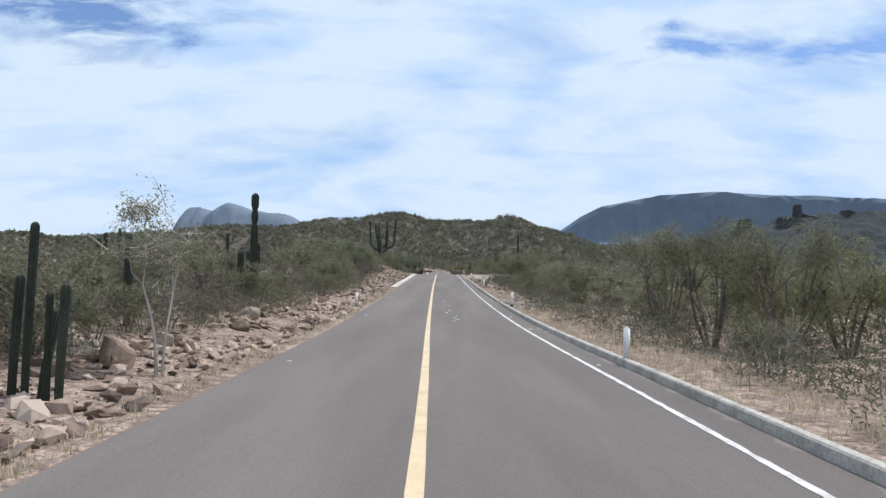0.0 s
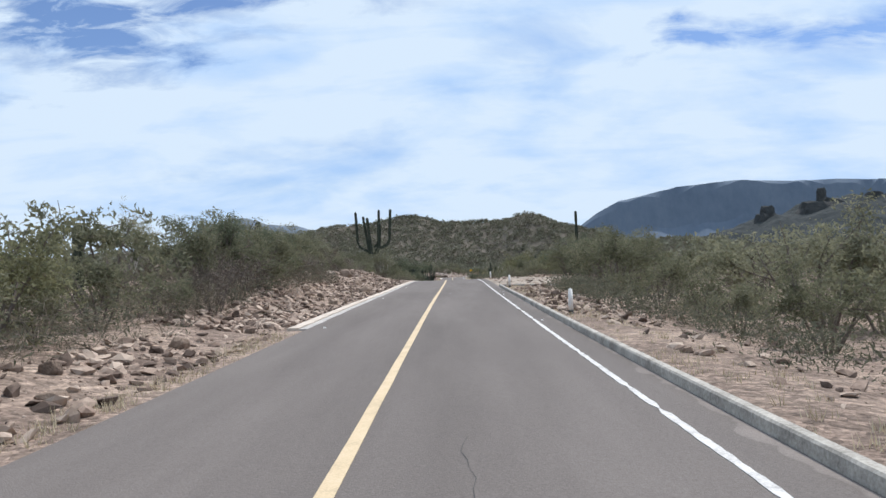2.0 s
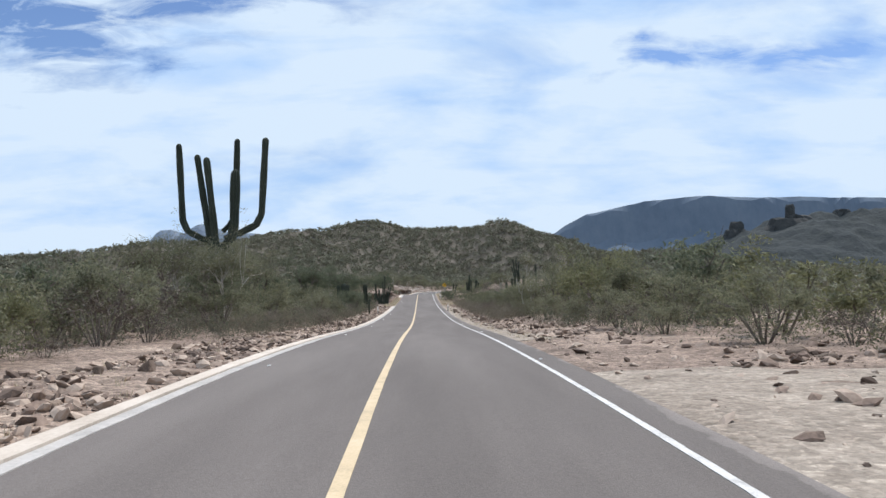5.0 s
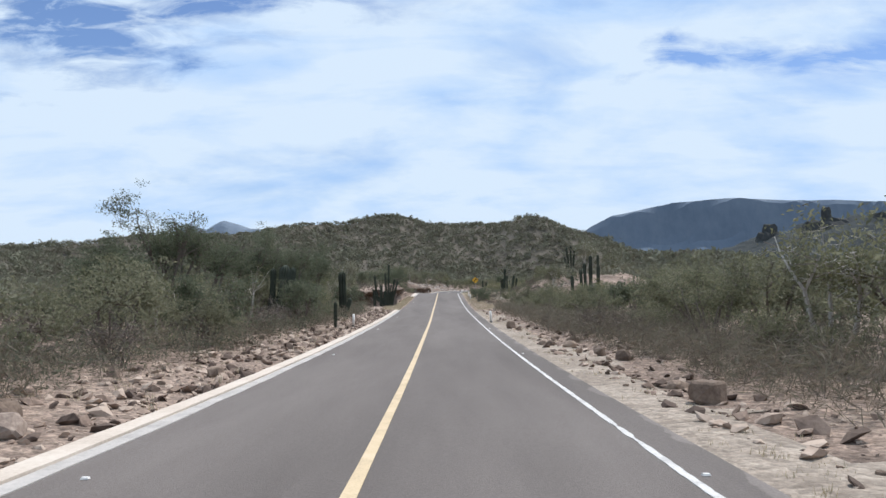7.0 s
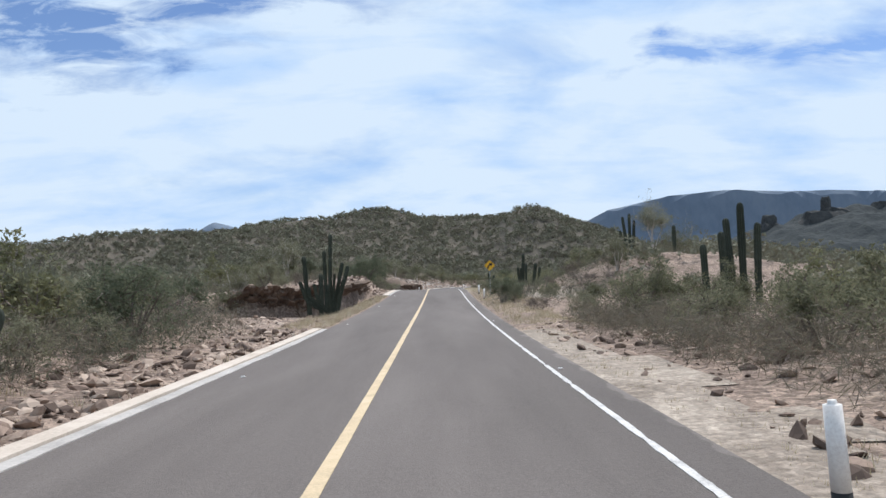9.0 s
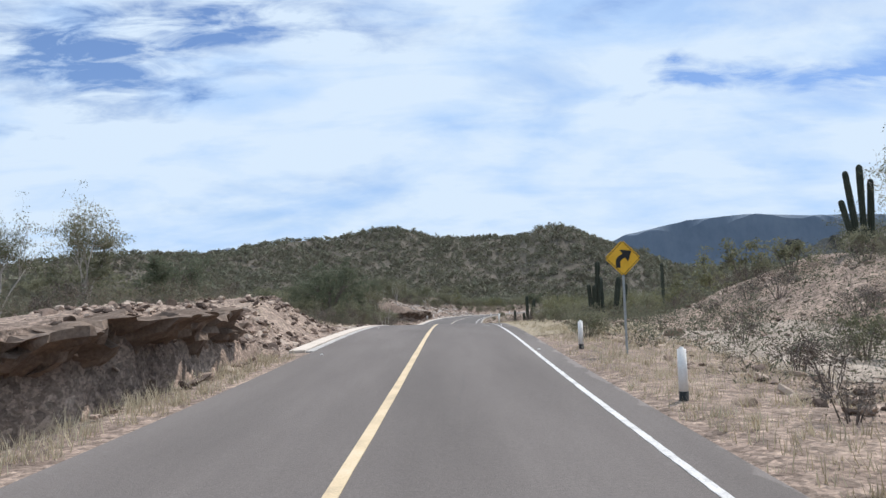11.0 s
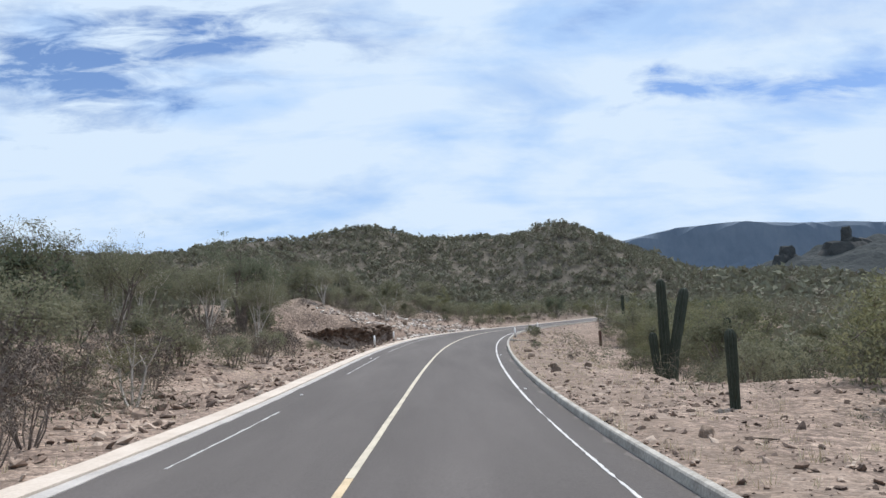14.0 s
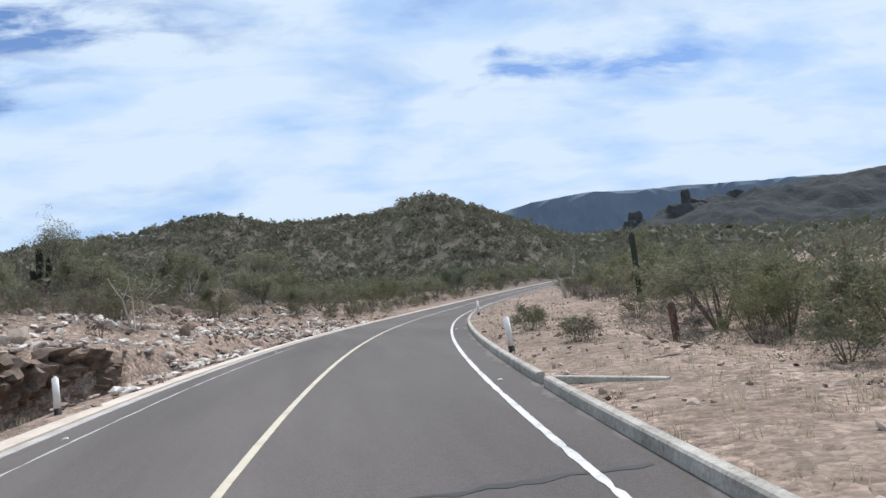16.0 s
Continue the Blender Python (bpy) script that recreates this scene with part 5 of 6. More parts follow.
scatter(-1, 3, 58, 13, 3.0, [3, 3.4, 0, 4.2, 2, 0.4, 3, 2])
scatter(-1, 58, 120, 15, 3.2, [2, 3, 0.5, 5, 1, 0.4, 4, 2])
scatter(-1, 120, 205, 13.5, 3.0, [3, 2, 1, 4, 2, 2, 3, 2])
scatter(-1, 208, 330, 15.5, 3.6, [2, 3, 1, 4, 2, 1, 4, 2])
scatter(-1, 330, 366, 18, 4.6, [2, 3, 1, 4, 1, 1, 4, 2], 0.8)
scatter(-1, 366, 446, 17, 3.4, [4, 3, 2, 3, 3, 2, 3, 2])
scatter(1, 3, 82, 14, 3.0, [4, 3, 0.8, 3, 3, 0.6, 2, 1])
scatter(1, 84, 205, 15, 3.0, [4, 3, 2, 2, 3, 0.6, 2, 2])
scatter(1, 205, 290, 18, 3.8, [3, 3, 2, 3, 2, 0.5, 2, 2], 0.8)
scatter(1, 290, 446, 21, 3.8, [3, 2, 4, 2, 3, 0.5, 2, 2])


# ---- far scrub, one sheet of clumps ----
def clumps(name, xs, ys, sizes, per, mat, seed, label, leaf=(0.12, 0.26), slim=0.8):
    nr = np.random.RandomState(seed)
    zs = ground_z(xs, ys)
    n = len(xs)
    c = np.repeat(np.stack([xs, ys, zs], 1), per, 0)
    s = np.repeat(sizes, per)[:, None]
    d = nr.normal(0, 1, (n * per, 3))
    d /= np.linalg.norm(d, axis=1)[:, None]
    d *= nr.uniform(0.4, 1, (n * per, 1)) ** 0.5
    d[:, 2] = np.abs(d[:, 2]) * 1.1 + 0.1
    c = c + d * s * np.array([0.6, 0.6, 0.75])
    a = nr.normal(0, 1, (n * per, 3))
    b = np.cross(a, nr.normal(0, 1, (n * per, 3)))
    a /= np.linalg.norm(a, axis=1)[:, None]
    b /= np.linalg.norm(b, axis=1)[:, None]
    r = s * nr.uniform(leaf[0], leaf[1], (n * per, 1))
    v = np.stack([c - a * r, c + b * r * slim, c + a * r], 1).reshape(-1, 3)
    me = bpy.data.meshes.new(name)
    me.vertices.add(len(v))
    me.vertices.foreach_set("co", v.ravel())
    k = len(v) // 3
    me.loops.add(3 * k)
    me.loops.foreach_set("vertex_index", np.arange(3 * k))
    me.polygons.add(k)
    me.polygons.foreach_set("loop_start", np.arange(k) * 3)
    me.polygons.foreach_set("loop_total", np.full(k, 3))
    me.update(calc_edges=True)
    me.materials.append(mat)
    return tagged(new(name, me), label, "scrub", kind="stuff")


nr = np.random.RandomState(5)
def sown(n, x0, x1, y0, y1, inner, outer):
    xs, ys = nr.uniform(x0, x1, n), nr.uniform(y0, y1, n)
    s, off = road_coords(xs, ys)
    keep = ((np.abs(off) > inner) & (np.abs(off) < outer) | (s > 452)) & (nr.rand(n) < 0.75 + 0.9 * fractal(xs * 0.03, ys * 0.03, 3))
    return xs[keep], ys[keep]


hx, hy = sown(60000, -300, 330, 405, 715, 40, 900)
px, py = sown(7000, -330, 20, 60, 440, 55, 900)
qx, qy = sown(12000, 60, 420, 40, 520, 52, 900)
rx, ry = sown(20000, 130, 1050, 500, 1500, 52, 1500)
xs, ys = np.concatenate([px, qx]), np.concatenate([py, qy])
clumps("far_scrub", xs, ys, nr.uniform(1.6, 3.8, len(xs)) * (0.75 + 0.5 * nr.rand(len(xs)) ** 3), 14, M_SCRUB, 6, "grey-green desert scrub covering the plain", (0.22, 0.45))
clumps("distant_scrub", rx, ry, nr.uniform(3.0, 6.5, len(rx)), 9, M_SCRUB, 10, "grey-green desert scrub on the far plain", (0.3, 0.6))
clumps("hill_scrub", hx, hy, nr.uniform(1.2, 3.4, len(hx)) * (0.7 + 0.6 * nr.rand(len(hx)) ** 3), 15, M_SCRUB, 8, "grey-green thorn scrub covering the stony hill", (0.2, 0.4), 0.75)
xs, ys = nr.uniform(-75, 130, 10000), nr.uniform(0, 520, 10000)
s, off = road_coords(xs, ys)
inner = np.where(off < 0, 14.5, 16)
keep = (np.abs(off) > inner) & (np.abs(off) < 60) & (nr.rand(len(xs)) < 0.8)
keep |= (s > 405) & (np.abs(off) > 8) & (np.abs(off) < 60)
xs, ys = xs[keep], ys[keep]
clumps("scrub", xs, ys, nr.uniform(1.5, 3.0, len(xs)), 68, M_SCRUB, 9, "dense grey-green thorn scrub behind the verge", (0.06, 0.13))


# low dry growth that closes the floor between the shrubs
us, side = nr.uniform(0, 400, 9500), np.where(nr.rand(9500) < 0.5, -1, 1)
line = np.where(side < 0, np.interp(us, LEFT_S, LEFT_O) - 0.3, np.interp(us, RIGHT_S, RIGHT_O) - np.where(us > 284, -0.3, 1.1))
deep_o = line + 9.5 * nr.rand(len(us)) ** 0.8
ux, uy = on_road_many(us, side * deep_o)
keep = nr.rand(len(us)) < 0.62 + 1.3 * fractal(ux * 0.2, uy * 0.2, 3)
keep &= ~((side < 0) & (us > 226) & (us < 250) & (deep_o < 11)) & ~((side < 0) & (us > 329) & (us < 350) & (deep_o < 12))
ux, uy = ux[keep], uy[keep]
for sd, a, c, o0, o1, n in ((1, 150, 206, 5.5, 8.6, 900), (-1, 126, 206, 5.3, 8.0, 700), (-1, 57, 80, 5.8, 8.0, 220), (-1, 2, 56, 5.0, 7.5, 350), (1, 2, 34, 4.6, 7.5, 160), (1, 34, 82, 5.8, 7.6, 220), (1, 224, 262, 5.6, 13, 260), (1, 284, 345, 6.4, 11.0, 60), (-1, 340, 372, 10.5, 15, 260), (-1, 238, 262, 7.5, 12.0, 160), (-1, 264, 298, 5.6, 10.5, 300), (-1, 296, 330, 8.0, 13.0, 160)):
    ax, ay = on_road_many(nr.uniform(a, c, n), sd * nr.uniform(o0, o1, n))
    ux, uy = np.concatenate([ux, ax]), np.concatenate([uy, ay])
us, uo = road_coords(ux, uy)
green = (uo > 0) & ~((us > 150) & (us < 206) & (uo < 8.6)) & (nr.rand(len(ux)) < 0.85) | (uo < 0) & (nr.rand(len(ux)) < 0.35)
for mat, mask, name, label, leaf, slim in ((M_DRYSCRUB, ~green, "undergrowth", "low grey-brown dry undergrowth between the shrubs", (0.07, 0.2), 0.1), (M_LOWGREEN, green, "low_scrub", "low grey-green leafy scrub between the shrubs", (0.035, 0.09), 0.45)):
    clumps(name, ux[mask], uy[mask], nr.uniform(0.4, 1.2, mask.sum()), 78, mat, 15, label, leaf, slim)


# ---- mesa, mountain and butte ----
def relief(name, xs, ys, fz, mat, label, category):
    X, Y = np.meshgrid(xs, ys)
    Z = fz(X, Y)
    n, m = len(xs), len(ys)
    i = np.arange(n * m).reshape(m, n)
    q = np.stack([i[:-1, :-1], i[:-1, 1:], i[1:, 1:], i[1:, :-1]], -1).reshape(-1, 4)
    ob = part(name, (np.stack([X, Y, Z], -1).reshape(-1, 3).tolist(), q.tolist()), mat)
    return tagged(ob, label, category, kind="structure")


def mesa_z(x, y):
    top = np.interp(x, [300, 420, 480, 560, 640, 745, 780, 1000, 1250, 1500, 1700, 2000, 2600, 3600], [-20, 130, 190, 255, 312, 366, 370, 418, 436, 424, 428, 414, 404, 400])
    d = (y - 3150) + 110 * fractal(x * 0.004, y * 0.001, 3)
    rise = np.clip((d + 330) / 400, 0, 1)
    wall = np.clip((d - 20) / 60, 0, 1) * 0.28 + 0.72 * rise ** 1.5
    return top * wall * (1 - 0.4 * np.clip((d - 98) / 160, 0, 1)) + fractal(x * 0.02, y * 0.02, 4) * 10 * step(d, -250, -120) * (1 - step(d, -60, 10)) - 10


def mountain_z(x, y):
    top = np.interp(x, [-1500, -1350, -1290, -1255, -1190, -1160, -1110, -1056, -1010, -945, -900, -750, -715, -680, -500, -300, 0, 200, 520, 700], [-20, 210, 330, 372, 372, 338, 378, 402, 388, 362, 358, 344, 315, 300, 270, 245, 205, 230, 200, -20])
    d = (y - 3680) + 70 * fractal(x * 0.008, y * 0.004, 4)
    return top * step(d, -380, 40) ** 1.2 + fractal(x * 0.02, y * 0.02, 3) * 16 - 10


def butte_z(x, y):
    top = np.interp(x, [290, 400, 480, 608, 760, 900, 1060, 1400, 2600], [-10, 20, 64, 108, 132, 165, 215, 240, 330])
    d = (y - 2150) + 120 * fractal(x * 0.006, y * 0.006, 4)
    z = top * step(d, -620, 30) + fractal(x * 0.012, y * 0.012, 4) * 50 * step(d, -650, -200) - 6
    return z


relief("mesa", np.arange(300, 3600, 20.0), np.arange(2700, 3500, 16.0), mesa_z, M_MESA_HAZE, "long flat-topped mesa on the horizon, coloured blue-grey for haze", "mesa")
relief("mountain", np.arange(-1500, 720, 18.0), np.arange(3250, 3900, 18.0), mountain_z, M_MESA_HAZE, "rocky mountain with a notched summit, coloured blue for haze", "mountain")
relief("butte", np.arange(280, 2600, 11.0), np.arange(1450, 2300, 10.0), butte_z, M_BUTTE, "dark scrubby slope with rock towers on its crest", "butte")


def rock_tower(x, y, z, blocks, seed):
    """A weathered rock tower: a few rough blocks grown together."""
    r = random.Random(seed)
    bm = bmesh.new()
    for dx, w, h0, h1 in blocks:
        part_bm = bmesh.new()
        bmesh.ops.create_icosphere(part_bm, subdivisions=3, radius=1)
        for v in part_bm.verts:
            n = noise.noise(v.co * 1.7 + Vector((seed, dx, 0))) * 0.35 + noise.noise(v.co * 4.1) * 0.14
            k = 1 + n
            v.co = Vector((dx + v.co.x * w * k, v.co.y * w * 0.8 * k, (h0 + h1) / 2 + max(-1, min(1, v.co.z * 1.35)) * (h1 - h0) / 2 * (1 + 0.4 * n)))
        me = bpy.data.meshes.new("block")
        part_bm.to_mesh(me)
        part_bm.free()
        bm.from_mesh(me)
        bpy.data.meshes.remove(me)
    ob = part("rock_tower", bm, M_TOWER)
    ob.matrix_world = pose(x, y, z)
    return tagged(ob, "dark weathered rock tower on the ridge", "rock tower", "rock towers on the ridge")


rock_tower(1054, 2128, 165, ((-5, 66, -70, 42), (28, 44, -60, 50), (5, 13, 20, 82)), 3)
rock_tower(898, 2128, 150, ((0, 36, -70, 28), (4, 20, 0, 50)), 5)
rock_tower(1215, 2128, 180, ((0, 25, -70, 36), (-4, 26, 10, 50)), 8)


# ---- stones ----
rng = random.Random(77)


def boulder(seed, flatness):
    """An angular stone: the hull of points strewn over an ellipsoid."""
    r = random.Random(seed)
    bm = bmesh.new()
    for _ in range(30):
        d = Vector((r.gauss(0, 1), r.gauss(0, 1), r.gauss(0, 1))).normalized()
        k = r.uniform(0.74, 1.0)
        bm.verts.new((d.x * 0.5 * k, d.y * r.uniform(0.34, 0.42) * k, max(-0.8, min(0.85, d.z * 1.3)) * flatness * k + flatness * 0.55))
    got = bmesh.ops.convex_hull(bm, input=list(bm.verts))
    loose = [v for v in bm.verts if not v.link_faces]
    bmesh.ops.delete(bm, geom=loose, context="VERTS")
    bmesh.ops.bevel(bm, geom=[e for e in bm.edges if e.calc_face_angle(0) > 0.5], offset=0.035, segments=1, affect="EDGES")
    me = bpy.data.meshes.new("boulder")
    bm.to_mesh(me)
    bm.free()
    me.materials.append(M_ROCK)
    return me


STONES = [boulder(k, f) for k, f in enumerate((0.3, 0.36, 0.24, 0.4, 0.2, 0.33, 0.28, 0.38))]


def stone(s, off, size, k=None):
    q = on_road(s, off)
    ob = new("boulder", STONES[rng.randrange(len(STONES)) if k is None else k])
    m = pose(q.x, q.y, gz(q.x, q.y) - 0.06 * size, rng.uniform(-14, 14), rng.uniform(-14, 14), rng.uniform(0, 360))
    ob.matrix_world = m @ Matrix.Diagonal((size, size * rng.uniform(0.8, 1.1), size * rng.uniform(0.8, 1.2), 1))
    return tagged(ob, "angular reddish-grey boulder lying on the rubble", "boulder", "roadside boulders")


for s, off, size in ((19.6, -5.1, 0.9), (18.5, -4.7, 0.65), (25.0, -5.6, 0.5), (27.6, -5.7, 0.7), (89.5, -6.7, 1.0), (85.3, -5.3, 0.9), (94.3, -7.0, 0.9), (97.7, -5.1, 0.7), (86.8, -5.5, 0.6), (88.4, -7.2, 0.7), (69.4, -4.1, 0.6), (73.4, -6.1, 0.55), (78.2, -6.6, 0.7), (81.2, -6.4, 0.6), (79.4, -7.4, 0.7), (83.2, -7.2, 0.65), (91.8, -5.8, 0.6), (73.0, 5.0, 0.8), (70.1, 5.1, 0.55), (74.8, 5.2, 0.6), (79.1, 6.8, 0.5), (85.5, 7.1, 0.5), (86.2, 8.0, 0.8), (87.5, 8.4, 0.9), (82.0, 6.0, 0.6), (81.3, 5.6, 0.5), (81.7, 5.0, 0.45), (86.9, 8.9, 0.8), (85.8, 8.7, 0.7), (173.9, -4.7, 0.65), (165.3, 4.9, 0.6), (161.9, 5.1, 0.6), (160.5, 5.4, 0.55), (229.2, 4.8, 0.5), (311.2, 4.4, 0.4), (305.5, 4.7, 0.36), (303.5, 4.6, 0.42), (11.2, -4.7, 1.0), (23.0, -6.0, 0.6), (14.0, -5.0, 0.6), (71.5, -5.0, 0.75), (83.8, -4.7, 0.6), (85.0, -5.3, 0.55), (80.6, -4.2, 0.75), (86.0, -4.5, 0.5), (92.5, -6.5, 0.75), (148.3, -4.3, 0.6), (151.5, -5.2, 0.7), (153.0, 4.9, 0.8), (155.0, 5.0, 0.6),
                     (174.3, -4.6, 0.6), (166.3, 4.4, 0.4), (176.5, 4.4, 0.4), (167.2, 5.3, 0.6), (269.5, 5.2, 0.45), (270.5, 5.5, 0.45), (280.2, 4.6, 0.5), (281.0, 5.4, 0.4), (314.9, 4.5, 0.5), (243.0, 8.0, 0.9), (354.5, -11.5, 1.1), (346.0, -7.5, 0.9), (349.0, -8.5, 0.8), (351.0, -6.6, 0.7), (178.0, 4.2, 0.75), (166.7, 4.2, 0.42), (95.4, -4.6, 0.85), (101.5, -6.2, 0.75), (303.0, 4.9, 0.5), (304.6, 4.7, 0.42), (294.6, 4.9, 0.34), (289.4, 4.9, 0.36), (280.3, 4.6, 0.4), (280.2, 5.0, 0.3), (279.6, 5.2, 0.34), (269.2, 5.4, 0.3), (312.6, -8.3, 0.95), (109.8, 8.8, 0.9), (108.5, 9.4, 0.7), (104.0, 9.2, 0.6), (106.3, 8.9, 0.55)):
    stone(s, off, size)

# pale slabs on the mound by the bend
PALE = []
for me in STONES[:4]:
    c = me.copy()
    c.materials[0] = M_PALEROCK
    PALE.append(c)
for _ in range(30):
    ob = stone(rng.uniform(335, 366), -rng.uniform(5.2, 11.5), rng.choice((0.3, 0.4, 0.5, 0.65, 0.9)))
    ob.data = rng.choice(PALE)
    tagged(ob, "pale angular slab of broken rock on the bank")
for s, off, size in ((150.3, -4.5, 0.95), (26.0, -6.4, 1.2), (86.7, -7.3, 1.0), (75.8, -6.7, 0.9), (92.5, -6.4, 0.7), (21.5, -5.2, 0.9), (11.4, -5.3, 0.7), (257, -6.2, 0.6), (243, -5.8, 0.5)):
    ob = stone(s, off, size)
    ob.data = rng.choice(PALE)
    tagged(ob, "pale angular slab of broken rock on the bank")


def rock_face(path, low, tall, seed, label, lip=0.75):
    """A steep, ragged cut in the bank that leans out over a hollow. path: (s, off) pairs."""
    pts = [on_road(s, o) for s, o in path]
    dist = [0]
    for a, c in zip(pts, pts[1:]):
        dist.append(dist[-1] + (Vector(c) - Vector(a)).length)
    cols, rows = int(dist[-1] / 0.11) + 1, 26
    verts, faces = [], []
    for i in range(cols):
        d = dist[-1] * i / (cols - 1)
        k = max(j for j in range(len(dist) - 1) if dist[j] <= d + 1e-6)
        f = (d - dist[k]) / (dist[k + 1] - dist[k])
        p = pts[k].lerp(pts[k + 1], f)
        t = (pts[k + 1] - pts[k]).normalized()
        n = Vector((t.y, -t.x, 0))
        end = min(1, min(d, dist[-1] - d) / 1.2)
        crest = tall * (0.55 + 0.45 * end) * (0.75 + 0.35 * float(vnoise(d * 0.7, seed)) + 0.25 * float(vnoise(d * 2.6, seed + 4)))
        for j in range(rows):
            v = j / (rows - 6)
            if j < rows - 5:
                z = low + (crest - low) * v
                out = lip * v * v - lip * math.sin(v * 3.1)
            else:
                k2 = j - rows + 6
                z = crest + 0.04 + 0.3 * noise.noise(Vector((d * 1.7, k2 * 0.9, seed))) - 0.05 * k2
                out = lip - 0.45 * k2
            warp = 0.5 * noise.noise(Vector((d * 1.1, z * 1.4, seed)))
            rough = 0.42 * (noise.cell(Vector((d * 1.5 + warp, z * 2.6 + warp, seed))) - 0.5) + 0.24 * (noise.cell(Vector((d * 3.6 + warp, z * 6 - warp, seed + 9))) - 0.5) + 0.1 * noise.noise(Vector((d * 7, z * 9, seed + 3)))
            q = p + n * (out + rough) * (0.5 + 0.5 * end)
            verts.append((q.x, q.y, p.z + z + 0.06 * noise.noise(Vector((d * 5, z * 3, 1)))))
    for i in range(cols - 1):
        for j in range(rows - 1):
            a = i * rows + j
            faces.append((a, a + rows, a + rows + 1, a + 1))
    ob = part("rock_face", (verts, faces), M_ROCK)
    return tagged(ob, label, "rock face", kind="structure")


rock_face(((227.2, -12.5), (228.3, -9.5), (229.4, -7.2), (231.5, -5.7), (235.0, -4.9), (238.5, -4.6)), -1.6, 1.1, 2, "ragged undercut face of reddish rock and earth")
rock_face(((331.0, -14.0), (332.0, -11.6), (333.3, -9.0), (335.5, -7.2), (338.0, -6.3)), -1.2, 0.95, 6, "ragged undercut face of reddish rock and earth", 0.3)

# stretches of rubble: side, from s, to s, from, to, boulders, small stones
RUBBLE = [
    (-1, 2, 56, 3.3, 5.6, 12, 5200), (-1, 57, 76, 3.6, 6.8, 14, 7000), (-1, 74, 114, 3.6, 8.8, 34, 19000), (-1, 114, 206, 3.5, 6.2, 16, 9500), (-1, 229, 262, 3.7, 10, 14, 4600), (-1, 233, 252, 4.1, 6.6, 8, 2200), (-1, 262, 332, 4.0, 10, 8, 3600), (-1, 332, 378, 4.3, 13, 22, 6000), (-1, 206, 229, 4.0, 9, 6, 600),
    (1, 26, 60, 4.6, 7.6, 6, 1000), (1, 60, 84, 4.0, 7.8, 14, 4200), (1, 84, 122, 8.0, 12.5, 10, 1400), (1, 122, 206, 4.1, 7.8, 16, 5600), (1, 224, 262, 5.5, 18, 12, 3200), (1, 252, 262, 8.2, 10.2, 6, 300), (1, 262, 300, 3.9, 10.5, 5, 2400), (1, 300, 346, 3.9, 10.5, 3, 3800), (1, 346, 400, 4.0, 9, 6, 1300), (1, 86, 122, 3.8, 9, 1, 900), (1, 98, 118, 7.6, 11.0, 26, 1200), (-1, 280, 330, 4.4, 8.5, 10, 3200), (1, 276, 300, 3.9, 8.0, 4, 1800),
]
sv, sf = [], []
SHARD = np.array([(1, 0, 0), (-1, 0, 0), (0, 1, 0), (0, -1, 0), (0, 0, 1), (0, 0, -1)], float)
SHARD_FACES = np.array([(0, 2, 4), (2, 1, 4), (1, 3, 4), (3, 0, 4), (2, 0, 5), (1, 2, 5), (3, 1, 5), (0, 3, 5)])
bm = bmesh.new()
bmesh.ops.create_icosphere(bm, subdivisions=1, radius=1.0)
LUMP = np.array([tuple(v.co) for v in bm.verts])
bm.verts.index_update()
LUMP_FACES = np.array([[v.index for v in f.verts] for f in bm.faces])
bm.free()
big_v = []
nr = np.random.RandomState(19)
count = 0
for side, s0, s1, o0, o1, n_big, n_small in RUBBLE:
    for _ in range(n_big):
        stone(rng.uniform(s0, s1), side * rng.uniform(o0 + 0.3, o1), rng.choice((0.16, 0.2, 0.22, 0.26, 0.3, 0.34, 0.44) if s0 > 120 else (0.2, 0.26, 0.3, 0.36, 0.42, 0.5, 0.6)))
    qx, qy = on_road_many(nr.uniform(s0, s1, n_small), side * (o0 + (o1 - o0) * nr.rand(n_small) ** 1.2))
    bare = fractal(qx * 0.45, qy * 0.45, 3) + 0.35 * nr.rand(n_small) > 0.12
    qx, qy = qx[bare], qy[bare]
    qz = ground_z(qx, qy)
    for x, y, z in zip(qx, qy, qz):
        size = 0.018 + (0.15 if s0 < 262 or side < 0 else 0.075) * nr.rand() ** 4.6
        turn = np.array(Euler((nr.normal(0, 0.4), nr.normal(0, 0.4), nr.uniform(0, 6.28))).to_matrix())
        if size > 0.05:
            big_v.append((LUMP * (1 + 0.46 * nr.uniform(-1, 1, (len(LUMP), 3)))) * np.array([1.2, 0.85, 0.3 + 0.3 * nr.rand()]) * size @ turn.T + np.array([x, y, z + size * 0.2]))
            continue
        box = (SHARD + 0.38 * nr.uniform(-1, 1, (6, 3))) * np.array([1.3, 1.0, 0.6]) * size
        sv.append(box @ turn.T + np.array([x, y, z + size * 0.3]))
        sf.append(SHARD_FACES + 6 * count)
        count += 1
sf += [LUMP_FACES + 6 * count + len(LUMP) * k for k in range(len(big_v))]
rubble = part("rubble", (np.concatenate(sv + big_v).tolist(), np.concatenate(sf).tolist()), M_RUBBLE)
tagged(rubble, "loose pinkish-grey broken stones along both verges", "rubble", kind="stuff")


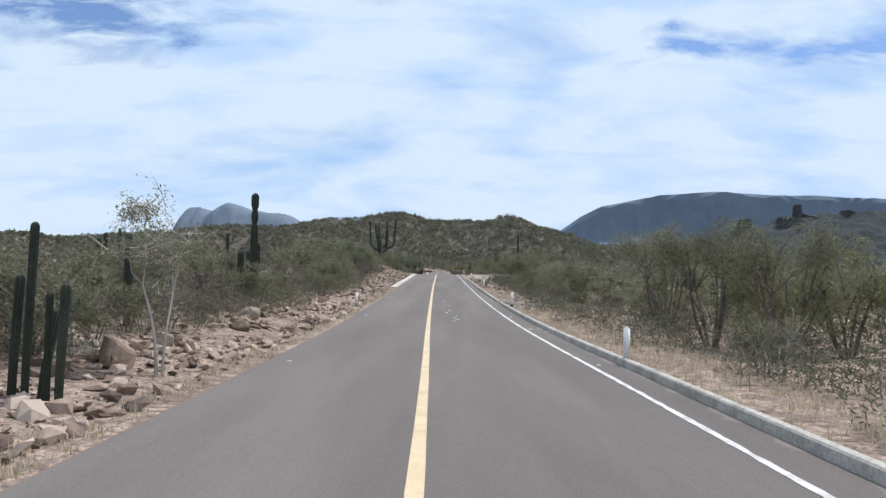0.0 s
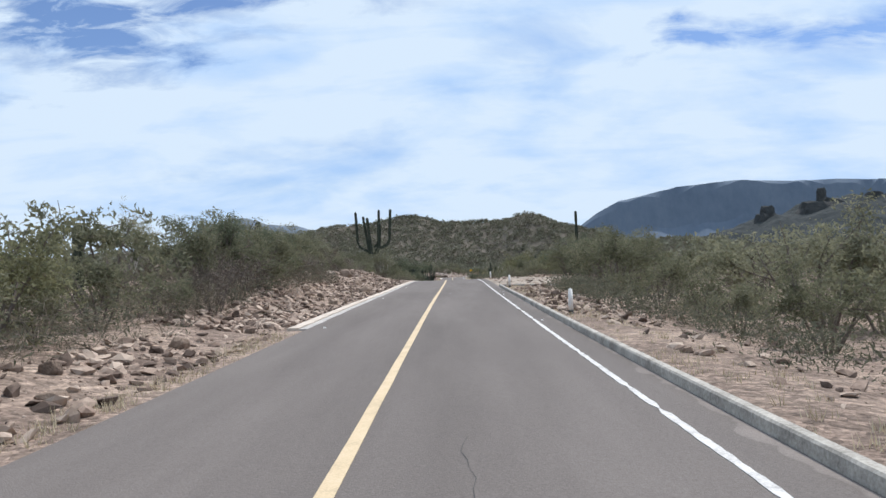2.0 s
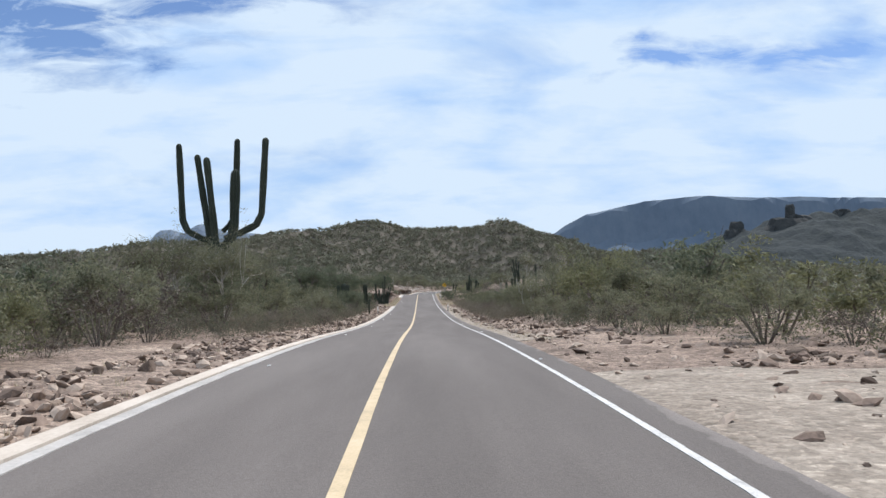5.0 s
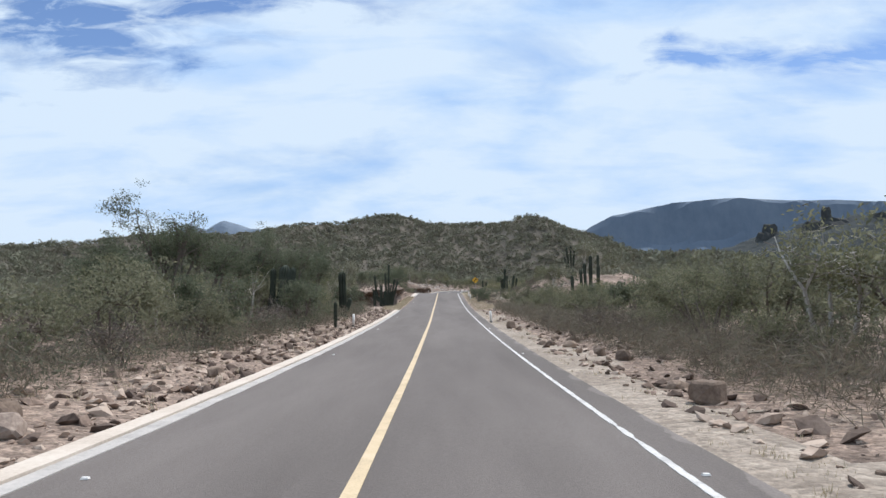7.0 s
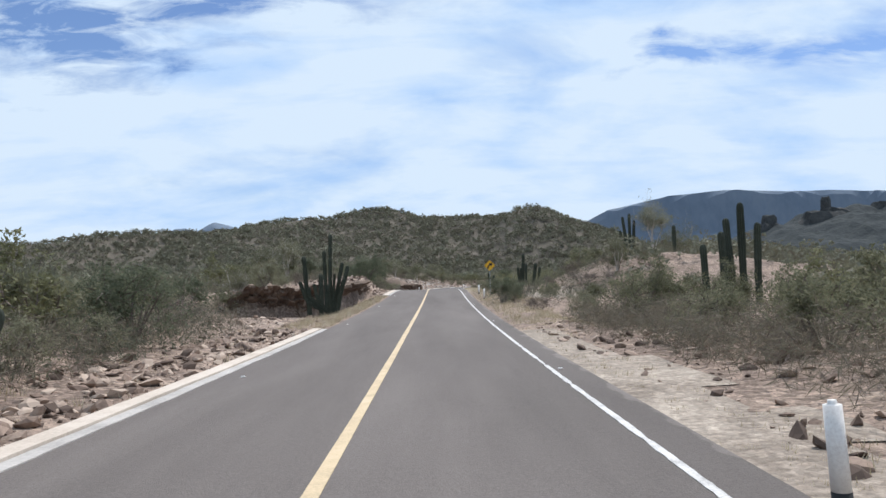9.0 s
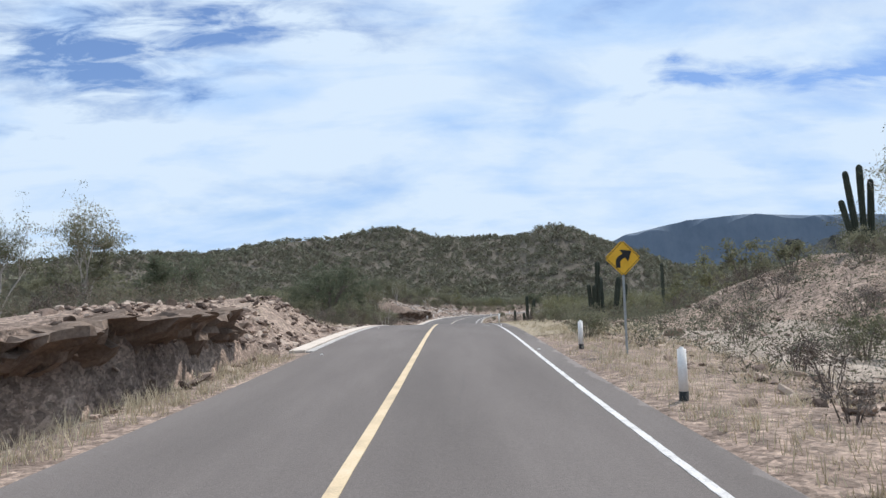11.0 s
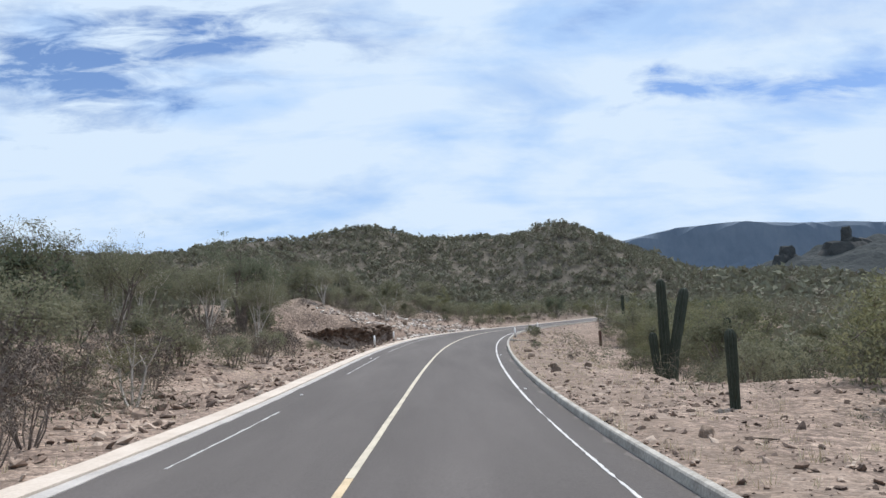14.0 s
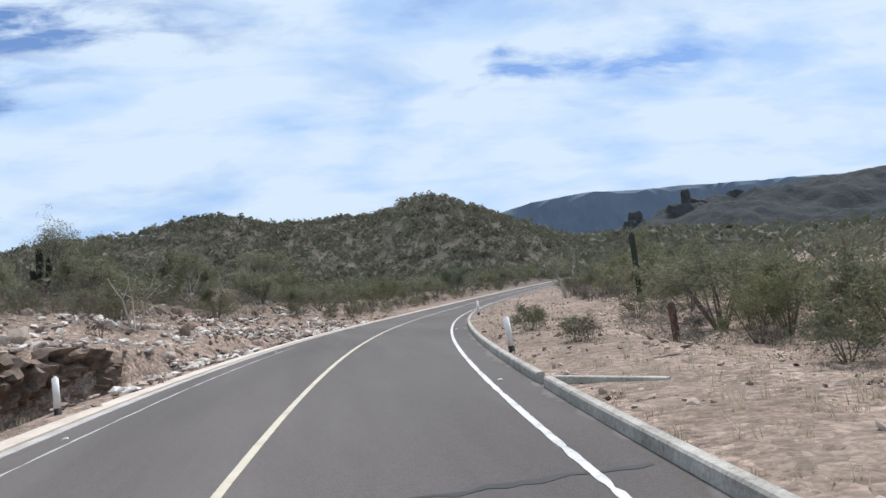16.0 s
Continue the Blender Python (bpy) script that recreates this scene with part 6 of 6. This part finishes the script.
# pale broken rock on the mound by the bend, thickest in bands
ps, po = nr.uniform(334, 368, 4200), 4.7 + 7.5 * nr.rand(4200) ** 1.3
keep = np.sin(po * 2.6 + 0.35 * ps) + 2.2 * fractal(ps * 0.4, po * 0.4, 3) + nr.uniform(-0.4, 0.4, 4200) > 0.1
qx, qy = on_road_many(ps[keep], -po[keep])
qz = ground_z(qx, qy)
pv = []
for x, y, z in zip(qx, qy, qz):
    size = 0.03 + 0.2 * nr.rand() ** 2.6
    turn = np.array(Euler((nr.normal(0, 0.35), nr.normal(0, 0.35), nr.uniform(0, 6.28))).to_matrix())
    pv.append((LUMP * (1 + 0.42 * nr.uniform(-1, 1, (len(LUMP), 3)))) * np.array([1.2, 0.8, 0.45]) * size @ turn.T + np.array([x, y, z + size * 0.2]))
pf = [LUMP_FACES + len(LUMP) * k for k in range(len(pv))]
ob = part("pale_rubble", (np.concatenate(pv).tolist(), np.concatenate(pf).tolist()), M_PALERUBBLE)
tagged(ob, "pale whitish broken rock on the slope", "rubble", kind="stuff")


# ---- dry grass ----
GRASS = [(1, -2, 34, 3.7, 6.0, 1000, 0.14), (1, 206, 250, 3.7, 7.5, 1700, 0.17), (1, 250, 284, 3.75, 6.5, 520, 0.11), (1, 298, 330, 3.8, 6.5, 300, 0.1), (-1, -2, 57, 3.0, 3.7, 700, 0.12), (-1, 206, 238, 3.1, 4.6, 900, 0.2), (1, 34, 84, 3.9, 5.2, 400, 0.12), (1, 124, 206, 3.7, 4.8, 600, 0.08), (-1, 60, 206, 3.6, 6.5, 350, 0.14),
         (1, 284, 350, 3.8, 9, 450, 0.16), (-1, 240, 376, 4.2, 9, 500, 0.15)]
gv = []
BLADES = 11
for side, s0, s1, o0, o1, n, h in GRASS:
    qx, qy = on_road_many(nr.uniform(s0, s1, n), side * nr.uniform(o0, o1, n))
    qz = ground_z(qx, qy) - 0.02
    hh = np.repeat(h * nr.uniform(0.5, 1.7, n), BLADES)
    m = n * BLADES
    foot = np.repeat(np.stack([qx, qy, qz], 1), BLADES, 0) + np.stack([nr.normal(0, 0.07, m), nr.normal(0, 0.07, m), np.zeros(m)], 1)
    a, lean = nr.uniform(0, 6.28, m), nr.uniform(0.1, 0.9, m)
    tip = foot + np.stack([np.cos(a) * lean, np.sin(a) * lean, np.ones(m)], 1) * (hh * nr.uniform(0.6, 1.1, m))[:, None]
    w = np.stack([-np.sin(a), np.cos(a), np.zeros(m)], 1) * 0.007
    gv.append(np.stack([foot - w, foot + w, tip], 1).reshape(-1, 3))
gv = np.concatenate(gv)
grass = part("dry_grass", (gv.tolist(), np.arange(len(gv)).reshape(-1, 3).tolist()), M_GRASS)
tagged(grass, "straw-coloured dry grass tufts along the verges", "grass", kind="stuff")


# ---- small things on and beside the road ----
def spill_wall(s0, off0, s1, off1):
    """A low concrete wall that leads water away from a gap in the kerb."""
    a, b = on_road(s0, off0), on_road(s1, off1)
    t = (b - a).normalized()
    n = Vector((-t.y, t.x, 0)) * 0.055
    bm = bmesh.new()
    k = 7
    rows = []
    for i in range(k):
        p = a.lerp(b, i / (k - 1))
        z = p.z + 0.1 - 0.04 * i / (k - 1)
        rows.append([bm.verts.new((p.x + n.x * u, p.y + n.y * u, z - dz)) for u, dz in ((-1, 0.4), (-1, 0.01), (-0.8, 0), (0.8, 0), (1, 0.01), (1, 0.4))])
    for r0, r1 in zip(rows, rows[1:]):
        for j in range(5):
            bm.faces.new((r0[j], r0[j + 1], r1[j + 1], r1[j]))
    bm.faces.new(rows[0])
    bm.faces.new(list(reversed(rows[-1])))
    bmesh.ops.recalc_face_normals(bm, faces=list(bm.faces))
    return tagged(part("drain_wall", bm, M_CONCRETE), "low concrete wall of a roadside drain", "drain wall", kind="structure")


spill_wall(84.55, 3.63, 83.1, 7.0)
spill_wall(85.3, 3.95, 84.0, 6.8)
spill_wall(38.2, 3.75, 36.2, 5.6)
spill_wall(39.0, 3.75, 37.2, 5.8)
spill_wall(327.2, 3.72, 326.0, 4.9)


def road_stud():
    bm = bmesh.new()
    bmesh.ops.create_cube(bm, size=1, matrix=Matrix.Diagonal((0.075, 0.055, 0.018, 1)))
    top = [v for v in bm.verts if v.co.z > 0]
    for v in top:
        v.co.x *= 0.8
        v.co.y *= 0.6
    return tagged(part("road_stud", bm, M_POST), "small pale reflector stud on the asphalt", "road stud", "studs along the road edges")


STUD = road_stud()
first = True
for s in np.arange(12, 400, 15.0):
    for o in (left_edge(s) + 0.42, 3.12):
        q = on_road(s + 1.2, o, 0.014)
        m = pose(q.x, q.y, q.z, 0, 0, math.degrees(np.interp(s, RS, RH)))
        if first:
            STUD.matrix_world = m
            first = False
        else:
            copy_thing(STUD, m)


def splash(s, off, w, l, mat, seed, name, label, category):
    """A thin ragged patch on the road."""
    r = random.Random(seed)
    n = 18
    verts = []
    for j in range(n):
        a = 2 * math.pi * j / n
        k = r.uniform(0.6, 1.1)
        verts.append(on_road(s + math.sin(a) * l / 2 * k, off + math.cos(a) * w / 2 * k, 0.005))
    ob = part(name, (verts, [tuple(range(n))]), mat)
    return tagged(ob, label, category, kind="structure")


for k, (s, off, w, l) in enumerate(((25.6, 0.87, 0.14, 0.3), (26.5, 1.03, 0.15, 0.32), (27.3, 0.95, 0.12, 0.25), (28.4, 1.05, 0.12, 0.35), (30.5, 0.7, 0.2, 0.4), (32.0, 0.85, 0.14, 0.4), (33.0, 0.6, 0.12, 0.4), (36.0, 0.9, 0.1, 0.6), (40.0, 0.7, 0.12, 0.7),
                                    (76.4, 0.62, 0.12, 0.18), (78.0, 0.7, 0.1, 0.2), (77.6, 3.2, 0.14, 0.2), (76.6, 3.3, 0.16, 0.2), (253.0, 2.5, 0.2, 0.2), (254.0, 2.35, 0.2, 0.25), (22.5, 3.15, 0.16, 0.3))):
    splash(s, off, w, l, M_SPOT, k, "paint_spot", "spot of spilled white paint on asphalt", "paint spot")
# faint inner edge line on the left of the bend
for s0, s1 in ((275, 285.5), (288, 294.5), (305, 314.5), (318, 345)):
    ob = strip("edge_line", s0, s1, lambda s: left_edge(s) + 0.66, lambda s: left_edge(s) + 0.7, 0.006, 0.005, M_SPOT, 0.4, 0.015, int(s0))
    tagged(ob, "faint worn white edge line on asphalt", "road marking", kind="structure")


def crack(s, off, length, seed):
    """A thin crack in the asphalt, filled with tar."""
    r = random.Random(seed)
    verts, faces = [], []
    n = int(length / 0.25)
    o = off
    for i in range(n + 1):
        w = 0.003 * r.uniform(0.3, 1.2)
        o += r.uniform(-0.05, 0.05)
        verts += [on_road(s + i * 0.25, o - w, 0.004), on_road(s + i * 0.25, o + w, 0.004)]
    for i in range(n):
        faces.append((2 * i, 2 * i + 1, 2 * i + 3, 2 * i + 2))
    return tagged(part("road_crack", (verts, faces), M_TAR), "thin dark crack in the asphalt", "crack", kind="structure")


def joint(s, off0, off1, seed):
    """A ragged joint across the asphalt, sealed with tar."""
    r = random.Random(seed)
    verts, faces = [], []
    n = int((off1 - off0) / 0.12)
    for i in range(n + 1):
        o = off0 + (off1 - off0) * i / n
        at, w = s + r.uniform(-0.05, 0.05), r.uniform(0.02, 0.07)
        verts += [on_road(at - w, o, 0.004), on_road(at + w, o, 0.004)]
    for i in range(n):
        faces.append((2 * i, 2 * i + 2, 2 * i + 3, 2 * i + 1))
    return tagged(part("road_crack", (verts, faces), M_TAR), "dark sealed joint across the asphalt", "crack", kind="structure")


joint(322.6, 0.3, 3.4, 5)

for k, (s, off, length) in enumerate(((13, 0.6, 2.5), (44, 1.0, 2), (57, 1.1, 1.5), (76, 0.95, 2), (158, 0.95, 3), (166, 1.3, 3), (230, 1.0, 3), (244, 1.3, 3), (300, 1.2, 3))):
    crack(s, off, length, k)


def apron(s0, s1, o0, o1, seed, label, mat=M_SAND):
    """A thin ragged sheet of pale sand that lies on the verge."""
    ss, oo = np.arange(s0, s1, 0.6), np.linspace(o0, o1, max(4, int(abs(o1 - o0) / 0.4)))
    S, O = np.meshgrid(ss, oo)
    X, Y = on_road_many(S, O)
    X, Y = X.T, Y.T
    Z = ground_z(X, Y) + 0.014
    n, m = Z.shape
    along = np.minimum(S.T - s0, s1 - S.T) / 3.0
    across = np.minimum(abs(o1) - np.abs(O.T), 2.0)
    keep = (np.minimum(along, across) + 1.6 * fractal(X * 0.5 + seed, Y * 0.5, 4)) > 0.12
    i = np.arange(n * m).reshape(n, m)
    ok = keep[:-1, :-1] & keep[1:, :-1] & keep[1:, 1:] & keep[:-1, 1:]
    q = np.stack([i[:-1, :-1], i[1:, :-1], i[1:, 1:], i[:-1, 1:]], -1)[ok]
    if o1 > 0:
        q = q[:, ::-1]
    q = q[:, ::-1]
    used_v, q = np.unique(q, return_inverse=True)
    v = np.stack([X, Y, Z], -1).reshape(-1, 3)[used_v]
    ob = part("sand_verge", (v.tolist(), q.reshape(-1, 4).tolist()), mat)
    return tagged(smooth(ob), label, "verge", kind="structure")


apron(85, 116, 3.54, 9.5, 1, "pale sandy gravel lay-by beside the road")
apron(124, 204, 3.54, 5.2, 2, "pale yellowish sandy verge beside the asphalt")
apron(243, 276, 3.54, 9.0, 3, "pale straw-coloured sandy verge", M_STRAW)
apron(252, 268, -3.6, -6.2, 4, "pale sandy verge beside the concrete strip")
apron(231, 246, 7.2, 12.5, 6, "pale sandy flat below the rocky bank")
apron(284, 345, 3.7, 6.0, 5, "pinkish sandy verge behind the kerb", M_SANDPINK)
